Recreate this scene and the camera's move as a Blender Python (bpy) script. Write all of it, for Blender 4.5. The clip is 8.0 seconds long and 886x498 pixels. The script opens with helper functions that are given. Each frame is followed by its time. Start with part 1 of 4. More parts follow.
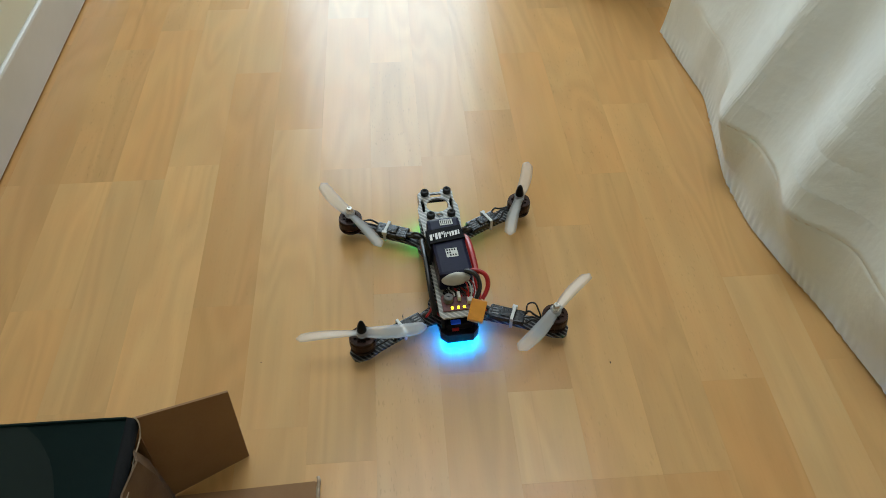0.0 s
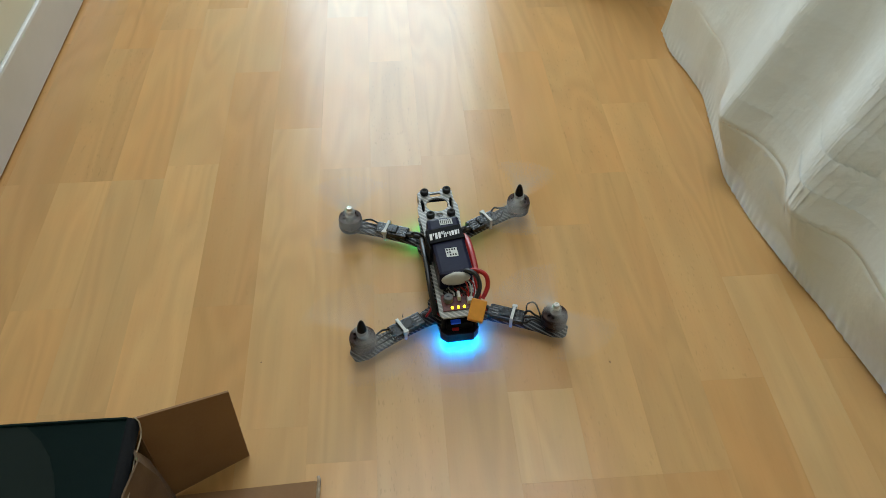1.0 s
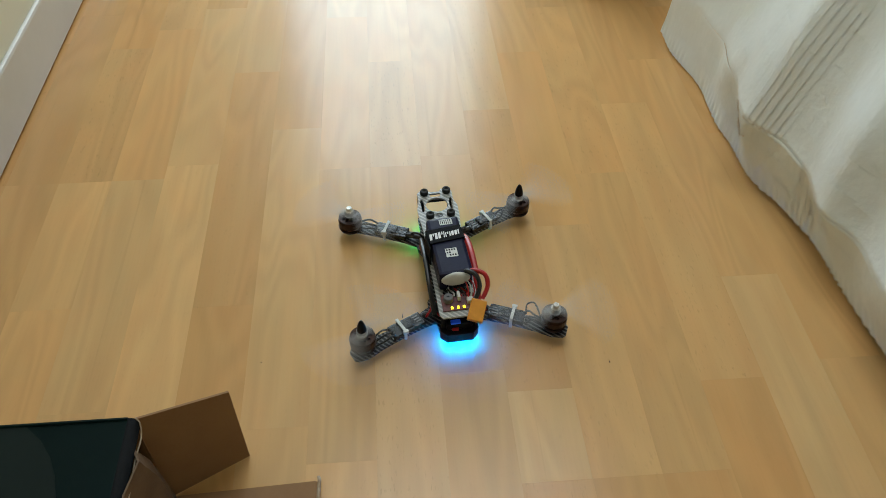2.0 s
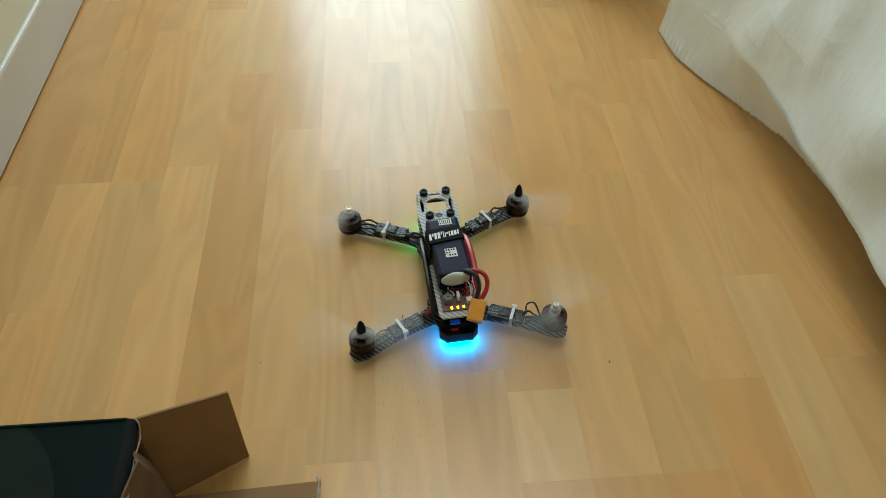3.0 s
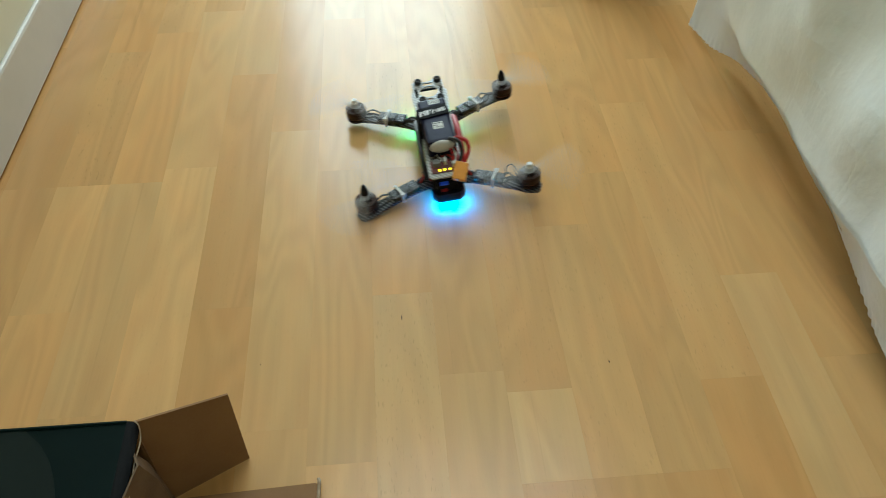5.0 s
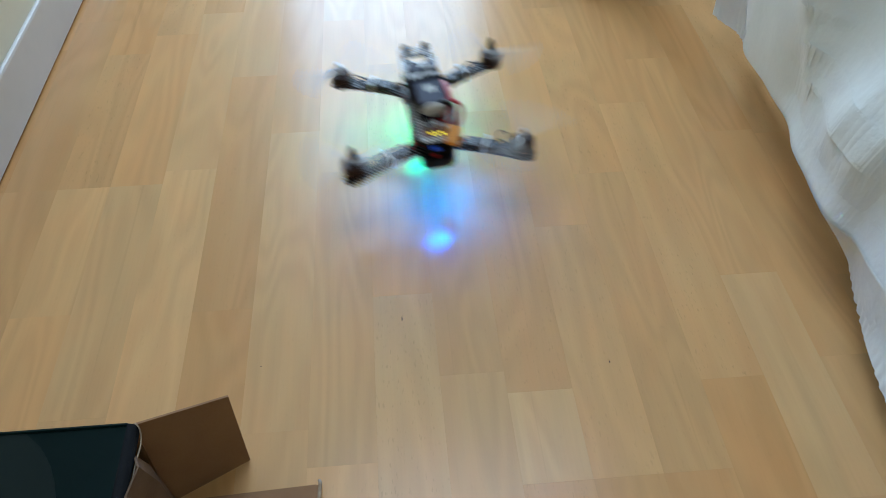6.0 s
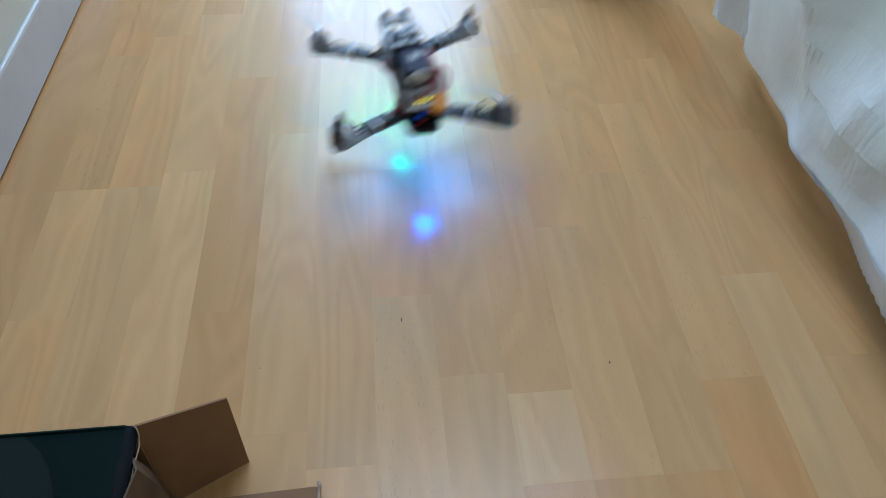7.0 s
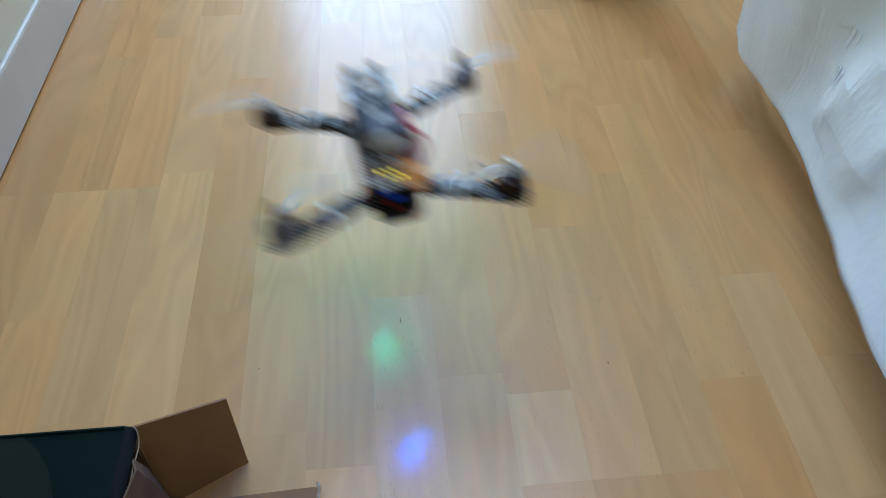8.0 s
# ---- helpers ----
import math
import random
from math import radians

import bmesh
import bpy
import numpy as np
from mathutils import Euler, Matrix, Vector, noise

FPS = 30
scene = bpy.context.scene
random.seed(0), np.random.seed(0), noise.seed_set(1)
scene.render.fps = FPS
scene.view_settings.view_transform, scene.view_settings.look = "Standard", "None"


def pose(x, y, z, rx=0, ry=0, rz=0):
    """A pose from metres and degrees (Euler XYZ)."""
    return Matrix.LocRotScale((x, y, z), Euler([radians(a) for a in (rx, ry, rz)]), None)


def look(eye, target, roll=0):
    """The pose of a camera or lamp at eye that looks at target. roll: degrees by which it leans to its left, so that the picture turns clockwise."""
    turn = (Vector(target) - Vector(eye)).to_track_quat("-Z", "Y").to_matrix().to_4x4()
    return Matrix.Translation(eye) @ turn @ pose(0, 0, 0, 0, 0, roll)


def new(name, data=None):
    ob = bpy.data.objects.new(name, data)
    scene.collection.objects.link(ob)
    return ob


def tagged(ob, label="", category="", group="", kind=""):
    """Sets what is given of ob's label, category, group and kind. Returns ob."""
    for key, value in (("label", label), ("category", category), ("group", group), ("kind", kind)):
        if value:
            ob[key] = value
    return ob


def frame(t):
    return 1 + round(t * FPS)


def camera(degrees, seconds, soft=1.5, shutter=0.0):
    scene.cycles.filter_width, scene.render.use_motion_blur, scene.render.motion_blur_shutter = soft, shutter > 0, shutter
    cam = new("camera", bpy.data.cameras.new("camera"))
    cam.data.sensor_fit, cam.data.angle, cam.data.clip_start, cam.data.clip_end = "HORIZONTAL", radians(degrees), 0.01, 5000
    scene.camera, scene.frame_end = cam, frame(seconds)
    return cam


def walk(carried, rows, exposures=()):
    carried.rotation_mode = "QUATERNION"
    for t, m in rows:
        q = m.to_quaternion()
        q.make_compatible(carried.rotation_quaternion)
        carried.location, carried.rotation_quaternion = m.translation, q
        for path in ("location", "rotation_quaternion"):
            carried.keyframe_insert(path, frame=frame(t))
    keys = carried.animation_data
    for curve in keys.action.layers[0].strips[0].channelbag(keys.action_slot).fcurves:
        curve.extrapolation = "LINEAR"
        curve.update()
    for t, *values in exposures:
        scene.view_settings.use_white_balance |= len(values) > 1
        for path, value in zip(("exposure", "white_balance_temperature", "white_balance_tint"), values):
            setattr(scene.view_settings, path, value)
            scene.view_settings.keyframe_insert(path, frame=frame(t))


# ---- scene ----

cam = camera(58.0, 8.0, soft=0.9, shutter=1.0)
walk(cam, [
    (0.00, look((0.2863, -0.0006, 0.6543), (0.3406, 0.6934, -0.0636), 0.287)),
    (0.50, look((0.2856, -0.0004, 0.6548), (0.3407, 0.6930, -0.0637), 0.377)),
    (1.00, look((0.2847, 0.0004, 0.6560), (0.3410, 0.6924, -0.0637), 0.423)),
    (1.50, look((0.2835, 0.0005, 0.6574), (0.3411, 0.6916, -0.0630), 0.500)),
    (2.25, look((0.2841, 0.0001, 0.6564), (0.3415, 0.6921, -0.0631), 0.423)),
    (3.00, look((0.2852, -0.0003, 0.6553), (0.3417, 0.6928, -0.0634), 0.300)),
    (3.50, look((0.2858, -0.0002, 0.6558), (0.3419, 0.6926, -0.0631), 0.228)),
    (4.00, look((0.2861, 0.0002, 0.6561), (0.3424, 0.6928, -0.0630), 0.117)),
    (4.50, look((0.2852, 0.0001, 0.6562), (0.3427, 0.6927, -0.0629), 0.130)),
    (5.25, look((0.2857, 0.0002, 0.6565), (0.3427, 0.6930, -0.0623), -0.062)),
    (6.00, look((0.2866, 0.0003, 0.6568), (0.3427, 0.6936, -0.0617), -0.301)),
    (6.50, look((0.2870, 0.0006, 0.6560), (0.3431, 0.6946, -0.0618), -0.383)),
    (7.00, look((0.2872, 0.0014, 0.6548), (0.3437, 0.6959, -0.0625), -0.422)),
    (7.50, look((0.2872, 0.0009, 0.6566), (0.3443, 0.6951, -0.0610), -0.441)),
    (8.00, look((0.2871, 0.0002, 0.6558), (0.3453, 0.6953, -0.0608), -0.402)),
], exposures=[(0.0, 0.0, 6500, 10), (1.7, 0.0, 6500, 10), (3.0, 0.05, 6700, 3), (4.7, 0.11, 6700, 1), (6.0, 0.03, 5400, 12), (7.0, 0.0, 5000, 13), (8.0, 0.01, 5140, 12)])

# ---- light: daylight through the balcony door in the far wall, and added fill from the ceiling ----
world = bpy.data.worlds.new("world")
scene.world = world
world.use_nodes = True
sky = world.node_tree.nodes.new("ShaderNodeTexSky")
sky.sky_type, sky.sun_disc, sky.sun_elevation, sky.sun_rotation = "NISHITA", False, radians(40), radians(200)
world.node_tree.nodes["Background"].inputs["Strength"].default_value = 0.12
world.node_tree.links.new(sky.outputs[0], world.node_tree.nodes["Background"].inputs["Color"])
sun = new("sun", bpy.data.lights.new("sun", "SUN"))
sun.data.energy, sun.data.angle, sun.data.color = 1.5, radians(4), (1.0, 0.95, 0.88)
sun.matrix_world = look((0, 0, 10), (2.0, 4.0, 0))

DOOR_X0, DOOR_X1, DOOR_Z0, DOOR_Z1, FAR_Y = -0.16, 0.74, 0.12, 2.3, 3.1
FILL_X0, FILL_X1, FILL_Y0, FILL_Y1, ROOM_H = -0.1, 1.1, 0.75, 1.85, 2.5


def daylight(eye, target, wide, high, watts, colour):
    """An area lamp in an opening, standing in for the sky's light."""
    d = new("daylight", bpy.data.lights.new("daylight", "AREA"))
    d.data.shape, d.data.size, d.data.size_y = "RECTANGLE", wide, high
    d.data.energy, d.data.color = watts, colour
    d.matrix_world = look(eye, target)


daylight((0.29, FAR_Y + 0.03, 1.21), (0.29, 0, 1.21), DOOR_X1 - DOOR_X0 - 0.12, DOOR_Z1 - DOOR_Z0 - 0.1, 47.0, (0.70, 0.88, 1.0))
# added fill from overhead; this roof opening is unseen and made up
daylight((0.5, 1.3, ROOM_H + 0.04), (0.5, 1.3001, 0), FILL_X1 - FILL_X0 - 0.1, FILL_Y1 - FILL_Y0 - 0.1, 20.8, (0.84, 0.94, 1.0))


# ---- materials ----
def nodes_of(name):
    m = bpy.data.materials.new(name)
    m.use_nodes = True
    return m, m.node_tree.nodes, m.node_tree.links, m.node_tree.nodes["Principled BSDF"]


def surface(name, base, other=None, rough=0.5, metal=0.0, scale=60, bump=0.15, fine=600, rough_var=0.12, spec=0.5):
    """A surface with variation at two scales: blotches that mix two tones, and a fine relief."""
    m, n, l, b = nodes_of(name)
    other = other or tuple(c * 0.75 for c in base)
    co = n.new("ShaderNodeTexCoord")
    a = n.new("ShaderNodeTexNoise")
    a.inputs["Scale"].default_value, a.inputs["Detail"].default_value = scale, 5
    l.new(co.outputs["Object"], a.inputs["Vector"])
    mix = n.new("ShaderNodeMix")
    mix.data_type = "RGBA"
    mix.inputs["A"].default_value, mix.inputs["B"].default_value = (*base, 1), (*other, 1)
    ramp = n.new("ShaderNodeMapRange")
    ramp.inputs["From Min"].default_value, ramp.inputs["From Max"].default_value = 0.35, 0.7
    l.new(a.outputs["Fac"], ramp.inputs["Value"])
    l.new(ramp.outputs["Result"], mix.inputs["Factor"])
    l.new(mix.outputs["Result"], b.inputs["Base Color"])
    f = n.new("ShaderNodeTexNoise")
    f.inputs["Scale"].default_value, f.inputs["Detail"].default_value = fine, 3
    l.new(co.outputs["Object"], f.inputs["Vector"])
    r = n.new("ShaderNodeMapRange")
    r.inputs["To Min"].default_value, r.inputs["To Max"].default_value = max(0.02, rough - rough_var), min(1, rough + rough_var)
    l.new(f.outputs["Fac"], r.inputs["Value"])
    l.new(r.outputs["Result"], b.inputs["Roughness"])
    bp = n.new("ShaderNodeBump")
    bp.inputs["Strength"].default_value, bp.inputs["Distance"].default_value = bump, 0.0006
    l.new(f.outputs["Fac"], bp.inputs["Height"])
    l.new(bp.outputs["Normal"], b.inputs["Normal"])
    b.inputs["Metallic"].default_value = metal
    b.inputs["Specular IOR Level"].default_value = spec
    return m


def wood_floor():
    """Beech laminate: long grain, arched figure, short dark flecks; tone from each strip's own colour."""
    m, n, l, b = nodes_of("beech_laminate")
    co, info = n.new("ShaderNodeTexCoord"), n.new("ShaderNodeObjectInfo")
    shift = n.new("ShaderNodeVectorMath")
    shift.operation = "MULTIPLY_ADD"
    cmb = n.new("ShaderNodeCombineXYZ")
    for i in range(3):
        l.new(info.outputs["Random"], cmb.inputs[i])
    shift.inputs[1].default_value = (37.0, 53.0, 11.0)
    l.new(cmb.outputs[0], shift.inputs[0])
    l.new(co.outputs["Object"], shift.inputs[2])

    def tex(scale, detail, distort=0.0, size=1.0):
        mp = n.new("ShaderNodeMapping")
        mp.inputs["Scale"].default_value = scale
        l.new(shift.outputs[0], mp.inputs["Vector"])
        t = n.new("ShaderNodeTexNoise")
        t.inputs["Scale"].default_value, t.inputs["Detail"].default_value, t.inputs["Distortion"].default_value = size, detail, distort
        l.new(mp.outputs[0], t.inputs["Vector"])
        return t.outputs["Fac"]

    def span(value, a, c, lo, hi):
        r = n.new("ShaderNodeMapRange")
        for k, x in zip(("From Min", "From Max", "To Min", "To Max"), (a, c, lo, hi)):
            r.inputs[k].default_value = x
        l.new(value, r.inputs["Value"])
        return r.outputs["Result"]

    def math2(op, a, c):
        x = n.new("ShaderNodeMath")
        x.operation = op
        for i, v in enumerate((a, c)):
            if isinstance(v, float):
                x.inputs[i].default_value = v
            else:
                l.new(v, x.inputs[i])
        return x.outputs[0]

    broad = tex((11, 2.2, 1), 4, 0.8)
    figure = tex((15, 2.3, 1), 1, 0.35)
    rings = math2("SINE", math2("MULTIPLY", figure, 48.0), 0.0)
    grain = tex((420, 9, 1), 4)
    fleck = tex((420, 110, 1), 2)
    tone = math2("ADD", span(broad, 0.3, 0.7, -0.07, 0.07), span(rings, -1, 1, -0.036, 0.036))
    tone = math2("ADD", tone, span(grain, 0.3, 0.7, -0.014, 0.014))
    blotch = tex((30, 9, 1), 4, 0.4)
    tone = math2("ADD", tone, span(blotch, 0.3, 0.7, -0.05, 0.05))
    # flecks crowd in some strips; a few dark streaks run with the grain
    many = span(info.outputs["Random"], 0.55, 0.8, 0.03, 0.15)
    tone = math2("SUBTRACT", tone, math2("MULTIPLY", span(fleck, 0.62, 0.74, 0.0, 1.0), many))
    streak = tex((95, 1.3, 1), 2, 0.3)
    tone = math2("SUBTRACT", tone, span(streak, 0.66, 0.76, 0.0, 0.09))
    tone = math2("ADD", tone, 1.0)
    mul = n.new("ShaderNodeMix")
    mul.data_type, mul.blend_type = "RGBA", "MULTIPLY"
    mul.inputs["Factor"].default_value = 1
    warm = n.new("ShaderNodeMix")
    warm.data_type = "RGBA"
    warm.inputs["A"].default_value, warm.inputs["B"].default_value = (0.59, 0.366, 0.152, 1), (0.55, 0.294, 0.114, 1)
    l.new(span(blotch, 0.3, 0.7, 0.25, 0.8), warm.inputs["Factor"])
    l.new(warm.outputs["Result"], mul.inputs["A"])
    l.new(info.outputs["Color"], mul.inputs["B"])
    sc = n.new("ShaderNodeVectorMath")
    sc.operation = "SCALE"
    l.new(mul.outputs["Result"], sc.inputs[0])
    l.new(tone, sc.inputs["Scale"])
    l.new(sc.outputs[0], b.inputs["Base Color"])
    dust = tex((9, 7, 1), 4)
    l.new(span(dust, 0.3, 0.7, 0.18, 0.245), b.inputs["Roughness"])
    b.inputs["Specular IOR Level"].default_value = 0.30
    bp = n.new("ShaderNodeBump")
    bp.inputs["Strength"].default_value, bp.inputs["Distance"].default_value = 0.025, 0.0002
    l.new(grain, bp.inputs["Height"])
    l.new(bp.outputs["Normal"], b.inputs["Normal"])
    return m


def weave(name, dark, light, size, rough=0.35, spec=0.5):
    """Carbon or glass fibre twill: diagonal stripes broken by a second set."""
    m, n, l, b = nodes_of(name)
    co, w, k = n.new("ShaderNodeTexCoord"), n.new("ShaderNodeTexWave"), n.new("ShaderNodeTexChecker")
    w.bands_direction = "DIAGONAL"
    w.inputs["Scale"].default_value, w.inputs["Distortion"].default_value = size, 1.0
    w.inputs["Detail Scale"].default_value = 40
    k.inputs["Scale"].default_value = size * 3
    l.new(co.outputs["Object"], w.inputs["Vector"])
    l.new(co.outputs["Object"], k.inputs["Vector"])
    mix = n.new("ShaderNodeMix")
    mix.data_type = "RGBA"
    mix.inputs["A"].default_value, mix.inputs["B"].default_value = (*dark, 1), (*light, 1)
    r = n.new("ShaderNodeMapRange")
    r.inputs["From Min"].default_value, r.inputs["From Max"].default_value = 0.58, 0.82
    l.new(w.outputs["Fac"], r.inputs["Value"])
    l.new(r.outputs["Result"], mix.inputs["Factor"])
    l.new(mix.outputs["Result"], b.inputs["Base Color"])
    b.inputs["Roughness"].default_value = rough
    b.inputs["Specular IOR Level"].default_value = spec
    return m


def cloth(name, base):
    m, n, l, b = nodes_of(name)
    co = n.new("ShaderNodeAttribute")
    co.attribute_name = "rest"
    a, f = n.new("ShaderNodeTexNoise"), n.new("ShaderNodeTexNoise")
    a.inputs["Scale"].default_value, a.inputs["Detail"].default_value = 9, 4
    f.inputs["Scale"].default_value, f.inputs["Detail"].default_value = 55, 5
    for t in (a, f):
        l.new(co.outputs["Vector"], t.inputs["Vector"])
    mix = n.new("ShaderNodeMix")
    mix.data_type = "RGBA"
    mix.inputs["A"].default_value, mix.inputs["B"].default_value = (*base, 1), (*(c * 0.92 for c in base), 1)
    l.new(a.outputs["Fac"], mix.inputs["Factor"])
    l.new(mix.outputs["Result"], b.inputs["Base Color"])
    b.inputs["Roughness"].default_value = 0.62
    b.inputs["Sheen Weight"].default_value = 0.15
    bp = n.new("ShaderNodeBump")
    bp.inputs["Strength"].default_value, bp.inputs["Distance"].default_value = 0.35, 0.004
    l.new(f.outputs["Fac"], bp.inputs["Height"])
    l.new(bp.outputs["Normal"], b.inputs["Normal"])
    tr = n.new("ShaderNodeBsdfTranslucent")
    tr.inputs["Color"].default_value = (*base, 1)
    ms = n.new("ShaderNodeMixShader")
    ms.inputs["Fac"].default_value = 0.12
    l.new(b.outputs[0], ms.inputs[1])
    l.new(tr.outputs[0], ms.inputs[2])
    l.new(ms.outputs[0], n["Material Output"].inputs["Surface"])
    return m


def glow(name, colour, strength):
    m, n, l, b = nodes_of(name)
    b.inputs["Base Color"].default_value = (*colour, 1)
    b.inputs["Emission Color"].default_value = (*colour, 1)
    b.inputs["Emission Strength"].default_value = strength
    return m


def frosted(name):
    m, n, l, b = nodes_of(name)
    b.inputs["Base Color"].default_value = (0.9, 0.92, 0.92, 1)
    b.inputs["Roughness"].default_value, b.inputs["Specular IOR Level"].default_value = 0.3, 0.6
    tr, tl, ms, m2 = n.new("ShaderNodeBsdfTransparent"), n.new("ShaderNodeBsdfTranslucent"), n.new("ShaderNodeMixShader"), n.new("ShaderNodeMixShader")
    tl.inputs["Color"].default_value = (0.9, 0.92, 0.92, 1)
    ms.inputs["Fac"].default_value, m2.inputs["Fac"].default_value = 0.35, 0.72
    l.new(b.outputs[0], ms.inputs[1])
    l.new(tl.outputs[0], ms.inputs[2])
    l.new(ms.outputs[0], m2.inputs[1])
    l.new(tr.outputs[0], m2.inputs[2])
    l.new(m2.outputs[0], n["Material Output"].inputs["Surface"])
    return m


def pane_glass(name):
    m, n, l, b = nodes_of(name)
    b.inputs["Base Color"].default_value = (1, 1, 1, 1)
    b.inputs["Roughness"].default_value, b.inputs["Transmission Weight"].default_value, b.inputs["IOR"].default_value = 0.0, 1.0, 1.45
    return m


BEECH = wood_floor()
PLASTER = surface("cream_plaster", (0.74, 0.70, 0.54), (0.70, 0.66, 0.50), rough=0.8, scale=4, fine=180, bump=0.3)
BROWN_WALL = surface("brown_wall_paint", (0.20, 0.14, 0.085), (0.17, 0.12, 0.07), rough=0.8, scale=4, fine=180, bump=0.3)
CEILING_PAINT = surface("ceiling_paint", (0.8, 0.79, 0.75), rough=0.9, scale=3, fine=150)
SKIRTING = surface("skirting_paint", (0.66, 0.63, 0.57), (0.60, 0.57, 0.51), rough=0.45, scale=7, fine=90, bump=0.08)
DOOR_PAINT = surface("white_door_paint", (0.8, 0.8, 0.78), rough=0.4, scale=5, fine=80, bump=0.05)
SCREED = surface("floor_core", (0.25, 0.17, 0.1), rough=0.8, scale=12)
GROUND = surface("outside_ground", (0.25, 0.24, 0.21), (0.12, 0.16, 0.07), rough=0.9, scale=0.6, fine=20)
GLASS = pane_glass("window_glass")
FABRIC = cloth("white_cotton", (0.86, 0.89, 0.88))
COVER = surface("cream_cotton_cover", (0.80, 0.79, 0.74), (0.74, 0.73, 0.68), rough=0.7, scale=8, fine=260)
CARD = surface("brown_cardboard", (0.29, 0.15, 0.060), (0.24, 0.122, 0.049), rough=0.8, scale=18, fine=420, bump=0.2)
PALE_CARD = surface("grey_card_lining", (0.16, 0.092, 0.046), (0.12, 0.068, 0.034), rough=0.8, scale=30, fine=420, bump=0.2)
CARD_EDGE = surface("torn_card_edge", (0.46, 0.36, 0.25), (0.30, 0.2, 0.12), rough=0.9, scale=160, fine=900)
DARK_WOOD = surface("dark_wood", (0.05, 0.03, 0.018), (0.03, 0.018, 0.011), rough=0.4, scale=30)
TEAL = surface("teal_print", (0.0015, 0.0100, 0.0090), (0.0011, 0.0078, 0.0070), rough=0.55, scale=14, fine=240, bump=0.06, spec=0.08)
GREY_PRINT = surface("grey_print", (0.0115, 0.0185, 0.0158), (0.0092, 0.015, 0.0128), rough=0.55, scale=14, fine=240, bump=0.06, spec=0.08)
BLACK_TAPE = surface("black_tape", (0.009, 0.009, 0.009), rough=0.85, scale=60, bump=0.3, spec=0.08)
CARBON = weave("black_carbon", (0.006, 0.006, 0.007), (0.15, 0.15, 0.145), 105, rough=0.36, spec=0.3)
GLASSFIBRE = weave("silver_fibre", (0.24, 0.24, 0.23), (0.45, 0.44, 0.41), 110, rough=0.32)
BLACK_PLASTIC = surface("black_plastic", (0.006, 0.006, 0.007), (0.011, 0.011, 0.012), rough=0.45, scale=150, bump=0.1, spec=0.12)
SHRINK = surface("heat_shrink", (0.008, 0.009, 0.010), (0.019, 0.020, 0.022), rough=0.24, scale=180, fine=260, bump=1.0, spec=0.4)
RUBBER = surface("black_rubber", (0.012, 0.012, 0.012), rough=0.75, scale=200)
BELL = surface("brown_anodised_bell", (0.045, 0.020, 0.013), (0.018, 0.010, 0.008), rough=0.34, metal=0.35, scale=220, spec=0.15)
COPPER = surface("copper_winding", (0.35, 0.13, 0.06), (0.12, 0.05, 0.03), rough=0.4, metal=0.7, scale=500)
SILVER = surface("silver_nut", (0.62, 0.61, 0.58), (0.45, 0.44, 0.42), rough=0.3, metal=0.9, scale=300)
BLADE = frosted("frosted_blade")
NAVY = surface("navy_wrap", (0.010, 0.010, 0.032), (0.007, 0.007, 0.022), rough=0.38, scale=70, fine=350, bump=0.25, spec=0.13)
STRAP = surface("black_webbing", (0.005, 0.005, 0.006), (0.009, 0.009, 0.01), rough=0.75, scale=400, fine=1600, bump=0.8, spec=0.12)
WHITE_INK = surface("white_print", (0.72, 0.72, 0.72), (0.6, 0.6, 0.6), rough=0.6, scale=400)
PAPER = surface("sticker_paper", (0.62, 0.61, 0.57), (0.5, 0.5, 0.47), rough=0.6, scale=260)
PALE_FOAM = surface("pale_end_cap", (0.60, 0.59, 0.56), (0.52, 0.51, 0.48), rough=0.55, scale=120)
RED_WIRE = surface("red_silicone", (0.45, 0.012, 0.010), (0.35, 0.01, 0.01), rough=0.42, scale=120)
BLACK_WIRE = surface("black_silicone", (0.012, 0.011, 0.011), rough=0.42, scale=120)
ORANGE = surface("orange_nylon", (0.75, 0.30, 0.02), (0.62, 0.24, 0.015), rough=0.45, scale=120)
BOARD = surface("red_circuit_board", (0.16, 0.03, 0.03), (0.05, 0.02, 0.02), rough=0.4, scale=260)
NYLON = surface("white_nylon_tie", (0.62, 0.62, 0.58), (0.5, 0.5, 0.48), rough=0.4, scale=300)
BUZZER = surface("grey_buzzer", (0.16, 0.16, 0.16), (0.1, 0.1, 0.1), rough=0.5, scale=200)
BLUE_LED = glow("blue_led", (0.0, 0.15, 1.0), 1000.0)
GREEN_LED = glow("green_led", (0.0, 1.0, 0.42), 130.0)
YELLOW_LED = glow("yellow_led", (0.9, 0.75, 0.03), 2.2)


# ---- mesh helpers ----
def part(name, bm, material, parent=None, label="", smooth=False):
    mesh = bpy.data.meshes.new(name)
    bm.normal_update()
    for f in bm.faces:
        f.smooth = smooth
    bm.to_mesh(mesh)
    bm.free()
    for mt in (material if isinstance(material, (list, tuple)) else [material]):
        mesh.materials.append(mt)
    ob = new(name, mesh)
    if parent:
        ob.parent = parent
    return tagged(ob, label)


def empty(name, m=None):
    ob = new(name)
    if m is not None:
        ob.matrix_basis = m
    return ob


